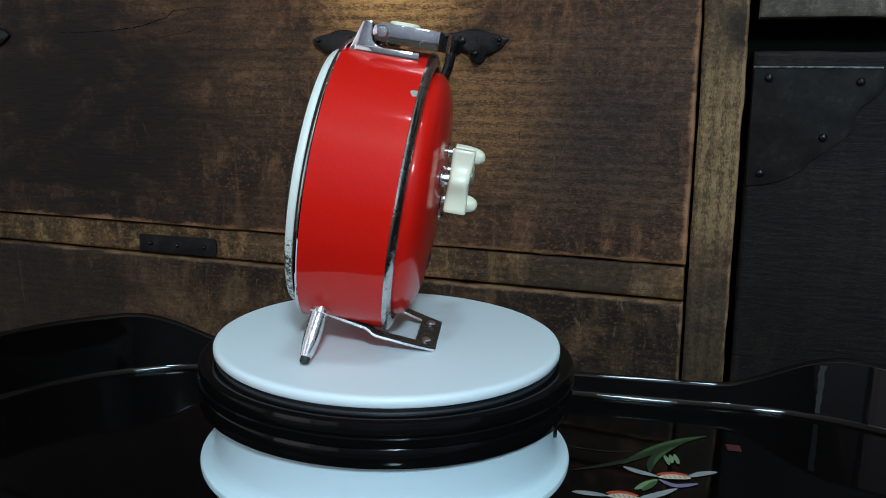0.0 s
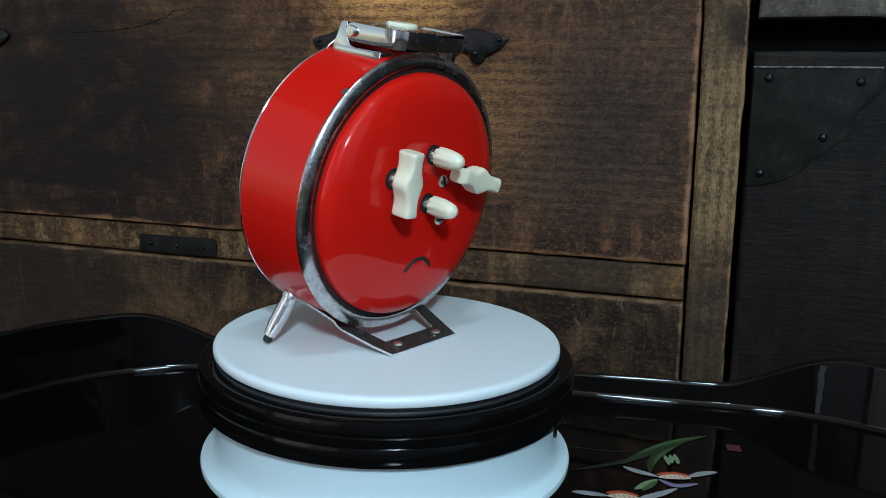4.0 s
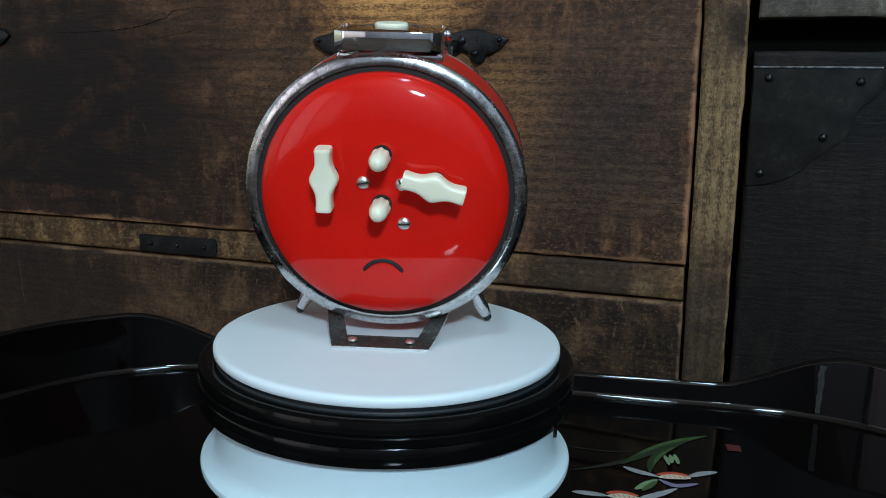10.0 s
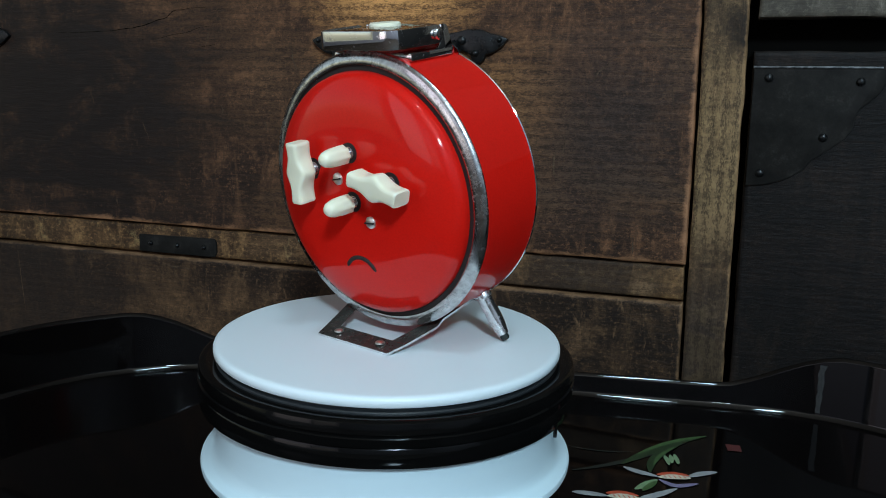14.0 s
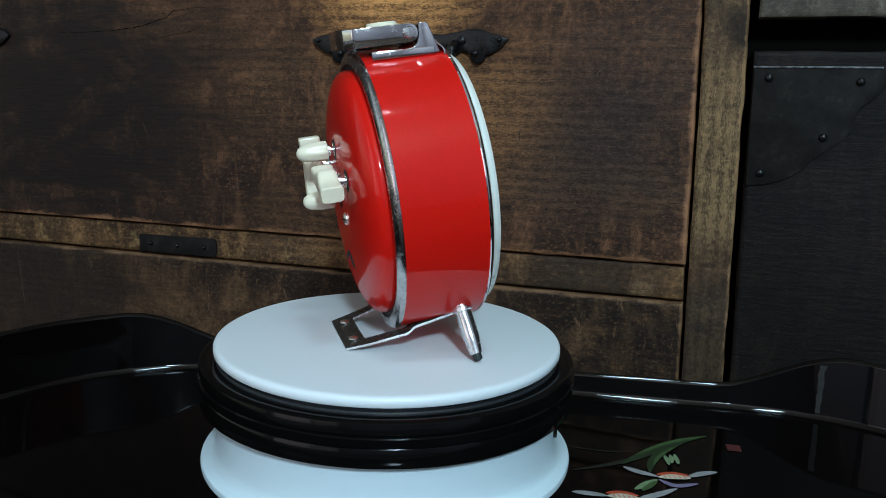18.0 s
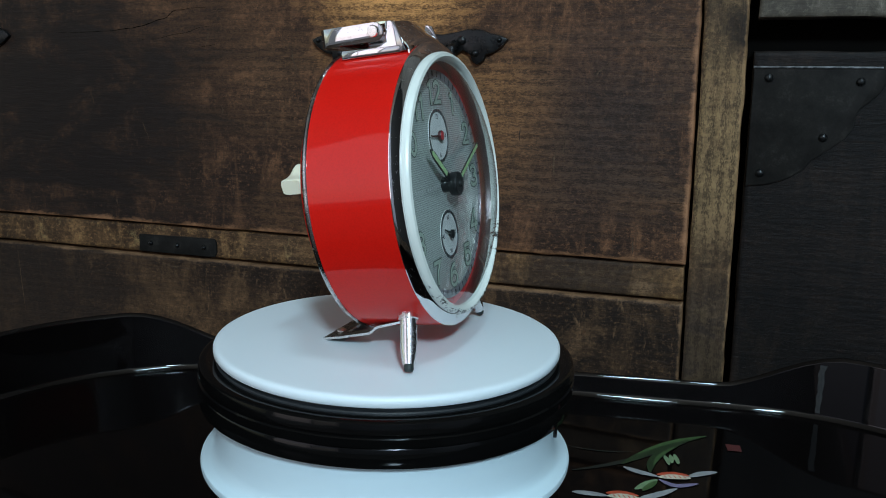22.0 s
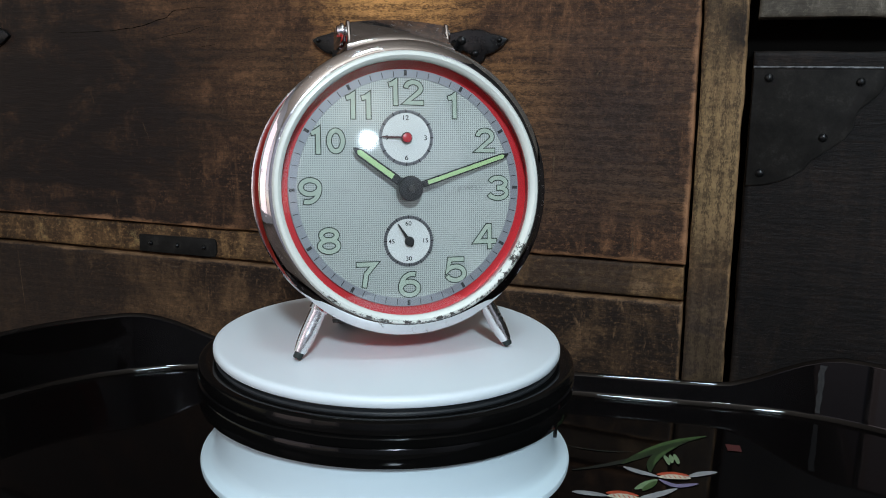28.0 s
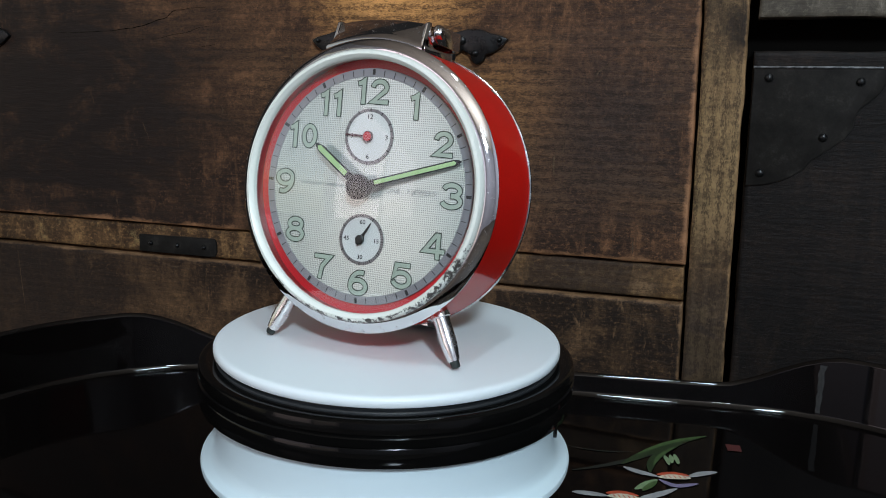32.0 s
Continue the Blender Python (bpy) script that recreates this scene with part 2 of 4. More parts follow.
chrome, t, b = nodes("worn_chrome", (0.72, 0.71, 0.72), 0.08, 1.0)
n = noise_tex(t, 160, 6, 0.75)
pits = noise_tex(t, 300, 7, 0.85)
t.links.new(mix(t, ramp(t, pits, [(0.58, (0.0,)), (0.66, (1.0,))]), ramp(t, n, [(0.5, (0.035,)), (0.75, (0.2,))]), (0.5, 0.5, 0.5)), b.inputs["Roughness"])
t.links.new(mix(t, ramp(t, pits, [(0.58, (0.0,)), (0.67, (0.9,))]), (0.78, 0.76, 0.77), (0.36, 0.33, 0.33)), b.inputs["Base Color"])
dents = noise_tex(t, 110, 2, 0.5)
bump(t, b, dents, 0.06, 0.0005)

ring_chrome, t, b = nodes("dull_ring_chrome", (0.5, 0.49, 0.49), 0.2, 1.0)
n = noise_tex(t, 130, 6, 0.75)
t.links.new(ramp(t, n, [(0.35, (0.12,)), (0.7, (0.36,))]), b.inputs["Roughness"])
t.links.new(ramp(t, noise_tex(t, 320, 7, 0.85), [(0.38, (0.7, 0.69, 0.69)), (0.52, (0.57, 0.56, 0.56)), (0.66, (0.26, 0.25, 0.24))]), b.inputs["Base Color"])

steel, t, b = nodes("dull_steel", (0.2, 0.19, 0.17), 0.3, 0.6)
n = noise_tex(t, 300, 5, 0.7)
t.links.new(ramp(t, n, [(0.4, (0.24,)), (0.75, (0.42,))]), b.inputs["Roughness"])
t.links.new(ramp(t, n, [(0.3, (0.085, 0.084, 0.077)), (0.75, (0.05, 0.049, 0.044))]), b.inputs["Base Color"])

aluminium, t, b = nodes("polished_aluminium", (0.82, 0.8, 0.8), 0.16, 1.0)
t.links.new(ramp(t, noise_tex(t, 240, 4, 0.7), [(0.4, (0.16,)), (0.75, (0.38,))]), b.inputs["Roughness"])
bump(t, b, noise_tex(t, 300, 2, 0.5), 0.04, 0.0003)

rivet_metal, t, b = nodes("satin_rivet", (0.75, 0.72, 0.66), 0.36, 1.0)

bezel_white, t, b = nodes("chipped_white_paint", (0.74, 0.78, 0.76), 0.3)
chip = noise_tex(t, 230, 7, 0.8)
low = t.nodes.new("ShaderNodeSeparateXYZ")
t.links.new(coords(t), low.inputs[0])
mask = t.nodes.new("ShaderNodeMapRange")
mask.inputs[1].default_value, mask.inputs[2].default_value = 0.06, 0.012
t.links.new(low.outputs["Z"], mask.inputs[0])
amount = t.nodes.new("ShaderNodeMath")
amount.operation = "MULTIPLY_ADD"
amount.inputs[1].default_value = 0.10
spot = t.nodes.new("ShaderNodeVectorMath")
spot.operation = "DISTANCE"
spot.inputs[1].default_value = (0.037, -0.030, 0.040)
t.links.new(coords(t), spot.inputs[0])
near_spot = t.nodes.new("ShaderNodeMapRange")
near_spot.inputs[1].default_value, near_spot.inputs[2].default_value = 0.004, 0.024
near_spot.inputs[3].default_value, near_spot.inputs[4].default_value = 0.16, 0.0
t.links.new(spot.outputs["Value"], near_spot.inputs[0])
chips = t.nodes.new("ShaderNodeMath")
chips.operation = "ADD"
t.links.new(near_spot.outputs[0], chips.inputs[0])
t.links.new(chip, chips.inputs[1])
rim_far = t.nodes.new("ShaderNodeVectorMath")
rim_far.operation = "DISTANCE"
rim_far.inputs[1].default_value = (0.001, -0.0267, 0.0642)
t.links.new(coords(t), rim_far.inputs[0])
outer = t.nodes.new("ShaderNodeMapRange")
outer.inputs[1].default_value, outer.inputs[2].default_value = 0.0479, 0.0492
outer.inputs[3].default_value, outer.inputs[4].default_value = 1.0, 2.6
t.links.new(rim_far.outputs["Value"], outer.inputs[0])
edge_mask = t.nodes.new("ShaderNodeMath")
edge_mask.operation = "MULTIPLY"
t.links.new(mask.outputs[0], edge_mask.inputs[0])
t.links.new(outer.outputs[0], edge_mask.inputs[1])
t.links.new(edge_mask.outputs[0], amount.inputs[0])
t.links.new(chips.outputs[0], amount.inputs[2])
t.links.new(mix(t, ramp(t, amount.outputs[0], [(0.735, (0.0,)), (0.755, (1.0,))]), (0.7, 0.72, 0.66), (0.05, 0.045, 0.04)), b.inputs["Base Color"])

dial_silver, t, b = nodes("silver_dial_weave", (0.5, 0.53, 0.51), 0.19, 0.45, Specular_IOR_Level=0.3)
sep = t.nodes.new("ShaderNodeSeparateXYZ")
t.links.new(coords(t), sep.inputs[0])


def wave(t, sock, period):
    w = t.nodes.new("ShaderNodeMath")
    w.operation = "MULTIPLY"
    w.inputs[1].default_value = 2 * math.pi / period
    s = t.nodes.new("ShaderNodeMath")
    s.operation = "SINE"
    t.links.new(sock, w.inputs[0])
    t.links.new(w.outputs[0], s.inputs[0])
    return s.outputs[0]


wx, wz = wave(t, sep.outputs["X"], 0.00078), wave(t, sep.outputs["Z"], 0.00078)
both = t.nodes.new("ShaderNodeMath")
both.operation = "ADD"
t.links.new(wx, both.inputs[0])
t.links.new(wz, both.inputs[1])
dots = ramp(t, both.outputs[0], [(0.0, (0.0,)), (0.9, (1.0,))])
t.links.new(mix(t, dots, (0.69, 0.735, 0.69), (0.355, 0.38, 0.36)), b.inputs["Base Color"])
bump(t, b, both.outputs[0], 0.06, 0.0001)

numeral_pale, t, b = nodes("pale_green_numeral", (0.37, 0.43, 0.355), 0.6)
ink_green, t, b = nodes("dark_green_ink", (0.012, 0.026, 0.018), 0.6)
ink_black, t, b = nodes("black_ink", (0.015, 0.016, 0.018), 0.5)
subdial_white, t, b = nodes("subdial_white", (0.66, 0.66, 0.64), 0.5)
track_grey, t, b = nodes("grey_minute_track", (0.3, 0.305, 0.33), 0.4, 0.6)
text_grey, t, b = nodes("grey_lettering", (0.22, 0.23, 0.225), 0.6)
bar_grey, t, b = nodes("faint_print", (0.3, 0.315, 0.3), 0.6)
hand_black, t, b = nodes("black_hand", (0.008, 0.009, 0.009), 0.4)
lume, t, b = nodes("pale_lume", (0.4, 0.58, 0.28), 0.6)
hand_red, t, b = nodes("red_hand", (0.5, 0.02, 0.03), 0.35)
hand_dark_red, t, b = nodes("dark_red_hand", (0.06, 0.012, 0.014), 0.4)
flange_red, t, b = nodes("red_dial_surround", (0.62, 0.015, 0.022), 0.35)
wall_metal, t, b = nodes("dull_wall_metal", (0.42, 0.36, 0.35), 0.28, 1.0)
cream, t, b = nodes("cream_plastic", (0.82, 0.77, 0.59), 0.32, Subsurface_Weight=0.15, Subsurface_Radius=(0.002, 0.002, 0.0015), Subsurface_Scale=0.5)
bump(t, b, noise_tex(t, 500, 3, 0.6), 0.06, 0.0003)
rubber, t, b = nodes("dark_green_rubber", (0.008, 0.014, 0.012), 0.6)
slot_dark, t, b = nodes("dark_slot", (0.01, 0.006, 0.005), 0.7)
glass, t, b = nodes("clear_glass")
t.nodes.remove(b)
clear, shine, fres, blend = (t.nodes.new("ShaderNode" + k) for k in ("BsdfTransparent", "BsdfGlossy", "Fresnel", "MixShader"))
clear.inputs["Color"].default_value = (0.95, 0.97, 0.96, 1)
shine.inputs["Roughness"].default_value = 0.07
fres.inputs["IOR"].default_value = 1.58
# both faces of the pane reflect: 2R / (1 + R)
twice, under, ratio = (t.nodes.new("ShaderNodeMath") for _ in range(3))
twice.operation, under.operation, ratio.operation = "MULTIPLY", "ADD", "DIVIDE"
twice.inputs[1].default_value, under.inputs[1].default_value = 2.0, 1.0
t.links.new(fres.outputs[0], twice.inputs[0])
t.links.new(fres.outputs[0], under.inputs[0])
t.links.new(twice.outputs[0], ratio.inputs[0])
t.links.new(under.outputs[0], ratio.inputs[1])
t.links.new(ratio.outputs[0], blend.inputs[0])
t.links.new(clear.outputs[0], blend.inputs[1])
t.links.new(shine.outputs[0], blend.inputs[2])
t.links.new(blend.outputs[0], t.nodes["Material Output"].inputs["Surface"])

plaster, t, b = nodes("plain_plaster", (0.42, 0.38, 0.34), 0.9)
t.links.new(ramp(t, noise_tex(t, 6, 5, 0.6), [(0.3, (0.2, 0.18, 0.195)), (0.7, (0.245, 0.222, 0.236))]), b.inputs["Base Color"])
pale_plaster, t, b = nodes("pale_clay_wall", (0.4, 0.35, 0.33), 0.9)
t.links.new(ramp(t, noise_tex(t, 6, 5, 0.6), [(0.3, (0.22, 0.185, 0.18)), (0.7, (0.29, 0.245, 0.235))]), b.inputs["Base Color"])
# near black for the unseen walls, so that chrome and lacquer reflect darkness
unseen_black, t, b = nodes("near_black_unseen_wall", (0.04, 0.032, 0.026), 0.9)
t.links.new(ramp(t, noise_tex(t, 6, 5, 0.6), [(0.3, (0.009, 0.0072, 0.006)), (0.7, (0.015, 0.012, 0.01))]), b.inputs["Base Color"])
ceiling_mat, t, b = nodes("pale_ceiling", (0.58, 0.5, 0.43), 0.9)
t.links.new(ramp(t, noise_tex(t, 5, 5, 0.6), [(0.3, (0.31, 0.235, 0.185)), (0.7, (0.38, 0.29, 0.23))]), b.inputs["Base Color"])
floor_mat = wood_mat("floor_wood", (0.018, 0.012, 0.008), (0.05, 0.031, 0.019), (0.09, 0.057, 0.032))


# ---- mesh helpers ----
def link_mesh(name, bm, mats, parent=None, m=None, smooth=True, sharp=35):
    if m is not None:
        bmesh.ops.transform(bm, matrix=m, verts=bm.verts)
    bmesh.ops.recalc_face_normals(bm, faces=bm.faces)
    limit = radians(sharp)
    for f in bm.faces:
        f.smooth = smooth
    for e in bm.edges:
        if len(e.link_faces) == 2 and e.calc_face_angle(0) > limit:
            e.smooth = False
    me = bpy.data.meshes.new(name)
    bm.to_mesh(me)
    bm.free()
    for mat in mats if isinstance(mats, (list, tuple)) else [mats]:
        me.materials.append(mat)
    ob = new(name, me)
    ob.parent = parent
    return ob


def part(name, bm, material, parent, label="", m=None, smooth=True, sharp=35):
    ob = link_mesh(name, bm, material, parent, m, smooth, sharp)
    return tagged(ob, label) if label else ob


def lathe(profile, seg=96, closed=False, a0=0.0, a1=2 * math.pi):
    """Turn (radius, y) points round the y axis; x to the right, z up."""
    bm = bmesh.new()
    full = abs(a1 - a0 - 2 * math.pi) < 1e-6
    steps = seg if full else seg + 1
    rings = []
    for r, y in profile:
        if r < 1e-9:
            rings.append([bm.verts.new((0, y, 0))] * steps)
        else:
            rings.append([bm.verts.new((r * math.sin(a0 + (a1 - a0) * k / seg), y, r * math.cos(a0 + (a1 - a0) * k / seg))) for k in range(steps)])
    pairs = list(zip(rings, rings[1:]))
    if closed:
        pairs.append((rings[-1], rings[0]))
    for p, q in pairs:
        for k in range(seg):
            j = (k + 1) % steps
            vs = []
            for v in (p[k], p[j], q[j], q[k]):
                if v not in vs:
                    vs.append(v)
            if len(vs) > 2:
                bm.faces.new(vs)
    return bm


def box(x0, x1, y0, y1, z0, z1, bev=0.0, seg=2):
    bm = bmesh.new()
    bmesh.ops.create_cube(bm, size=1, matrix=Matrix.Translation(((x0 + x1) / 2, (y0 + y1) / 2, (z0 + z1) / 2)) @ Matrix.Diagonal((x1 - x0, y1 - y0, z1 - z0, 1)))
    if bev:
        bmesh.ops.bevel(bm, geom=list(bm.edges), offset=bev, segments=seg, affect="EDGES", profile=0.5)
    return bm


def prism(points, y0, y1, bev=0.0, seg=2):
    """A slab with the outline points (x, z), from depth y0 to y1."""
    bm = bmesh.new()
    vs = [bm.verts.new((x, y0, z)) for x, z in points]
    f = bm.faces.new(vs)
    ext = bmesh.ops.extrude_face_region(bm, geom=[f])
    bmesh.ops.translate(bm, vec=(0, y1 - y0, 0), verts=[v for v in ext["geom"] if isinstance(v, bmesh.types.BMVert)])
    bmesh.ops.recalc_face_normals(bm, faces=bm.faces)
    if bev:
        bmesh.ops.bevel(bm, geom=list(bm.edges), offset=bev, segments=seg, affect="EDGES", profile=0.5)
    return bm


def merge(bm, other, mat=0):
    start = len(bm.faces)
    me = bpy.data.meshes.new("join")
    other.to_mesh(me)
    other.free()
    bm.from_mesh(me)
    bpy.data.meshes.remove(me)
    bm.faces.ensure_lookup_table()
    if mat:
        for f in bm.faces[start:]:
            f.material_index = mat
    return bm


def tube(path, radius, seg=10, closed=False):
    """A round bar along the points; radius is a number or one for each point."""
    bm = bmesh.new()
    pts = [Vector(p) for p in path]
    rad = radius if isinstance(radius, (list, tuple)) else [radius] * len(pts)
    rings, side = [], None
    for k, p in enumerate(pts):
        d = (pts[min(k + 1, len(pts) - 1)] - pts[max(k - 1, 0)]).normalized()
        if side is None:
            side = d.orthogonal().normalized()
        side = (side - d * side.dot(d)).normalized()
        up = d.cross(side)
        rings.append([bm.verts.new(p + (side * math.cos(2 * math.pi * j / seg) + up * math.sin(2 * math.pi * j / seg)) * rad[k]) for j in range(seg)])
    for p, q in zip(rings, rings[1:]):
        for j in range(seg):
            bm.faces.new((p[j], p[(j + 1) % seg], q[(j + 1) % seg], q[j]))
    bm.faces.new(rings[0])
    bm.faces.new(rings[-1])
    return bm


def text_bm(body, size, depth=0.02, offset=0.0, wide=1.0):
    """Letters facing -y, centred on the origin, x to the right and z up."""
    cu = bpy.data.curves.new("letters", "FONT")
    cu.body, cu.size, cu.extrude, cu.offset = body, size, depth, offset
    cu.align_x, cu.align_y, cu.resolution_u = "CENTER", "CENTER", 6
    ob = new("letters", cu)
    me = bpy.data.meshes.new_from_object(ob.evaluated_get(bpy.context.evaluated_depsgraph_get()))
    bpy.data.objects.remove(ob)
    bpy.data.curves.remove(cu)
    bm = bmesh.new()
    bm.from_mesh(me)
    bpy.data.meshes.remove(me)
    xs, ys = [v.co.x for v in bm.verts], [v.co.y for v in bm.verts]
    mid = Vector(((min(xs) + max(xs)) / 2, (min(ys) + max(ys)) / 2, 0))
    bmesh.ops.translate(bm, vec=-mid, verts=bm.verts)
    bmesh.ops.transform(bm, matrix=Matrix.Rotation(radians(90), 4, "X") @ Matrix.Diagonal((wide, 1, 1, 1)), verts=bm.verts)
    return bm


def shift(bm, x=0, y=0, z=0):
    bmesh.ops.translate(bm, vec=(x, y, z), verts=bm.verts)
    return bm


def turn(bm, degrees, axis):
    bmesh.ops.rotate(bm, cent=(0, 0, 0), matrix=Matrix.Rotation(radians(degrees), 3, axis), verts=bm.verts)
    return bm


def rows_along(a, b, n):
    return [a + (b - a) * k / (n - 1) for k in range(n)]


# ---- the room ----
def structure(name, bm, mat, label):
    ob = link_mesh(name, bm, mat, smooth=False)
    return tagged(ob, label, kind="structure")


structure("floor", box(-1.8, 2.0, -4.2, 1.0, -0.4, -0.3), floor_mat, "dark brown wooden floor under the stand and chest")
structure("ceiling", box(-1.8, 2.0, -4.2, 1.0, 2.4, 2.5), ceiling_mat, "plain warm beige plaster ceiling")
# out of view, coloured near black to keep reflections of it dark
structure("wall_north", box(-1.8, 2.0, 0.9, 1.0, -0.3, 2.4), unseen_black, "unseen near-black wall behind the wooden chest")
structure("wall_south", box(-1.8, 2.0, -4.2, -4.1, -0.3, 2.4), plaster, "plain plaster wall")
# added out of view: a near-black stretch that darkens the chrome's right side
structure("wall_east", box(1.9, 2.0, -1.3, 0.9, -0.3, 2.4), unseen_black, "unseen near-black wall, added for dark reflections")
structure("wall_southeast", box(1.9, 2.0, -4.1, -1.3, -0.3, 2.4), plaster, "plain plaster wall")
west = box(-1.8, -1.7, -4.1, -3.95, -0.3, 2.4)
merge(west, box(-1.8, -1.7, -2.25, -2.1, -0.3, 2.4))
merge(west, box(-1.8, -1.7, -0.95, -0.75, -0.3, 2.4))
merge(west, box(-1.8, -1.7, 0.55, 0.9, -0.3, 2.4))
for y0, y1 in ((-3.95, -2.25), (-2.1, -0.95), (-0.75, 0.55)):
    merge(west, box(-1.8, -1.7, y0, y1, -0.3, -0.1))
    merge(west, box(-1.8, -1.7, y0, y1, 1.68, 2.4))
structure("wall_west", west, pale_plaster, "plain plaster wall with three bright window openings")

# ---- the wooden chest ----
CHEST = pose(0, 0.19, 0, 0, -1.14, -19.56)
chest = new("wooden_chest")
chest.matrix_world = CHEST
tagged(chest, "old dark wooden chest with worn rails and black iron fittings", "chest")


def board(name, x0, x1, z0, z1, y0, y1, mat, label="", bev=0.0013, cuts=90, rough=0.0007, seed=0.0):
    """A plank with softened, slightly uneven edges. y0 is its face."""
    bm = bmesh.new()
    outline = []
    n = max(4, int(cuts * (x1 - x0) / 0.4))
    k = max(4, int(cuts * (z1 - z0) / 0.4))
    outline += [(x, z0) for x in rows_along(x0, x1, n)[:-1]]
    outline += [(x1, z) for z in rows_along(z0, z1, k)[:-1]]
    outline += [(x, z1) for x in rows_along(x1, x0, n)[:-1]]
    outline += [(x0, z) for z in rows_along(z1, z0, k)[:-1]]
    pts = []
    for x, z in outline:
        d = noise.noise((x * 40 + seed, z * 40, seed)) * rough + noise.noise((x * 150, z * 150, seed + 5)) * rough * 0.5
        pts.append((x + (d if x in (x0, x1) else 0), z + (d if z in (z0, z1) else 0)))
    loops = []
    for inset, y in ((0, y1), (0, y0 + bev), (bev * 0.35, y0 + bev * 0.3), (bev, y0), (bev * 2.2, y0)):
        ring = []
        for x, z in pts:
            cx = min(max(x, x0 + inset), x1 - inset) if inset else x
            cz = min(max(z, z0 + inset), z1 - inset) if inset else z
            ring.append(bm.verts.new((cx, y, cz)))
        loops.append(ring)
    for p, q in zip(loops, loops[1:]):
        for j in range(len(p)):
            bm.faces.new((p[j], p[(j + 1) % len(p)], q[(j + 1) % len(p)], q[j]))
    bm.faces.new(loops[0])
    bm.faces.new(loops[-1])
    return part(name, bm, mat, chest, label)


part("carcass", box(-0.57, 0.46, 0.022, 0.40, -0.3, 0.62, 0.003), black_gap, chest, "dark inner carcass")
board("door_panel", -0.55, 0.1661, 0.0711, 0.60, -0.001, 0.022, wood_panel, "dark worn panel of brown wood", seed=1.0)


def crack(points, width, seed):
    """A dark split along the grain through the points (x, z), tapering to both ends."""
    n, path_c = 14 * (len(points) - 1), []
    for k in range(n + 1):
        f = k / n * (len(points) - 1)
        a = min(int(f), len(points) - 2)
        g = f - a
        g = g * g * (3 - 2 * g)
        x = points[a][0] + (points[a + 1][0] - points[a][0]) * (f - a)
        z = points[a][1] + (points[a + 1][1] - points[a][1]) * g
        path_c.append((x, -0.0009, z + 0.0008 * noise.noise((x * 90, seed, 3))))
    radii = [width * 0.75 * (0.25 + math.sin(math.pi * k / n)) * (0.7 + 0.6 * noise.noise((k * 0.5, seed, 9))) for k in range(n + 1)]
    part("crack", tube(path_c, radii, 6), black_gap, chest, "dark crack along the grain")


crack([(-0.288, 0.1982), (-0.2439, 0.1984), (-0.211, 0.1993), (-0.1881, 0.202), (-0.17, 0.2065), (-0.1601, 0.2117), (-0.1459, 0.2132), (-0.1147, 0.2111)], 0.00042, 1.0)
crack([(-0.2163, 0.1916), (-0.1797, 0.1937), (-0.1575, 0.1972), (-0.1402, 0.2009), (-0.113, 0.2018)], 0.00026, 2.0)
crack([(-0.1472, 0.189), (-0.126, 0.1904)], 0.00026, 3.0)
crack([(0.1518, 0.1056), (0.1588, 0.1051), (0.1654, 0.1052)], 0.00028, 4.0)
SCRATCHES = ((-0.0775, 0.191, -0.0723, 0.1718), (-0.128, 0.1525, -0.1271, 0.1454), (-0.1901, 0.1401, -0.1876, 0.1309), (-0.1351, 0.199, -0.1382, 0.19), (0.1203, 0.1818, 0.1086, 0.1676),
             (0.091, 0.133, 0.091, 0.115), (0.0707, 0.144, 0.07, 0.136), (0.1557, 0.1806, 0.1574, 0.1771), (0.1533, 0.1688, 0.1555, 0.154), (0.0955, 0.1401, 0.0966, 0.129),
             (-0.3096, 0.0468, -0.3071, -0.0066), (0.1367, 0.0848, 0.1367, 0.0735), (-0.2319, 0.1635, -0.2294, 0.1504), (-0.061, 0.1523, -0.0627, 0.1436), (-0.1812, 0.0426, -0.1584, 0.0413),
             (0.0786, 0.1122, 0.083, 0.1081), (-0.0973, 0.1427, -0.095, 0.1368), (-0.1221, 0.0983, -0.1204, 0.0921), (-0.2173, 0.0914, -0.214, 0.0806))
for k, (x0, z0, x1, z1) in enumerate(SCRATCHES):
    # a shallow rubbed streak, uneven in width
    face = -0.00115 if z0 > 0.06 else -0.00015
    across = Vector((z1 - z0, 0, x0 - x1)).normalized()
    bm = bmesh.new()
    pairs = []
    for j in range(15):
        f = j / 14
        mid = Vector((x0 + (x1 - x0) * f, face, z0 + (z1 - z0) * f)) + across * (0.0012 * noise.noise((k * 7.3, f * 3, 0)))
        w = (0.0003 + 0.0005 * abs(noise.noise((k * 3.1, f * 6, 4)))) * math.sin(math.pi * (0.06 + 0.88 * f))
        pairs.append((bm.verts.new(mid + across * w), bm.verts.new(mid - across * w)))
    for p, q in zip(pairs, pairs[1:]):
        bm.faces.new((p[0], p[1], q[1], q[0]))
    part("scratch", bm, wood_scratch, chest)
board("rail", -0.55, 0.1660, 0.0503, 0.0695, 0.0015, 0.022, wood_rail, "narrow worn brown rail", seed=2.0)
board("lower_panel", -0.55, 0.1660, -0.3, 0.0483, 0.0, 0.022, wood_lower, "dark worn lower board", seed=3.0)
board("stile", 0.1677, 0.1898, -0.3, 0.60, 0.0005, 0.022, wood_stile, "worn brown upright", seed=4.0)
board("drawer_front", 0.1935, 0.45, -0.3, 0.1865, 0.005, 0.022, wood_drawer, "almost black drawer front", seed=5.0)
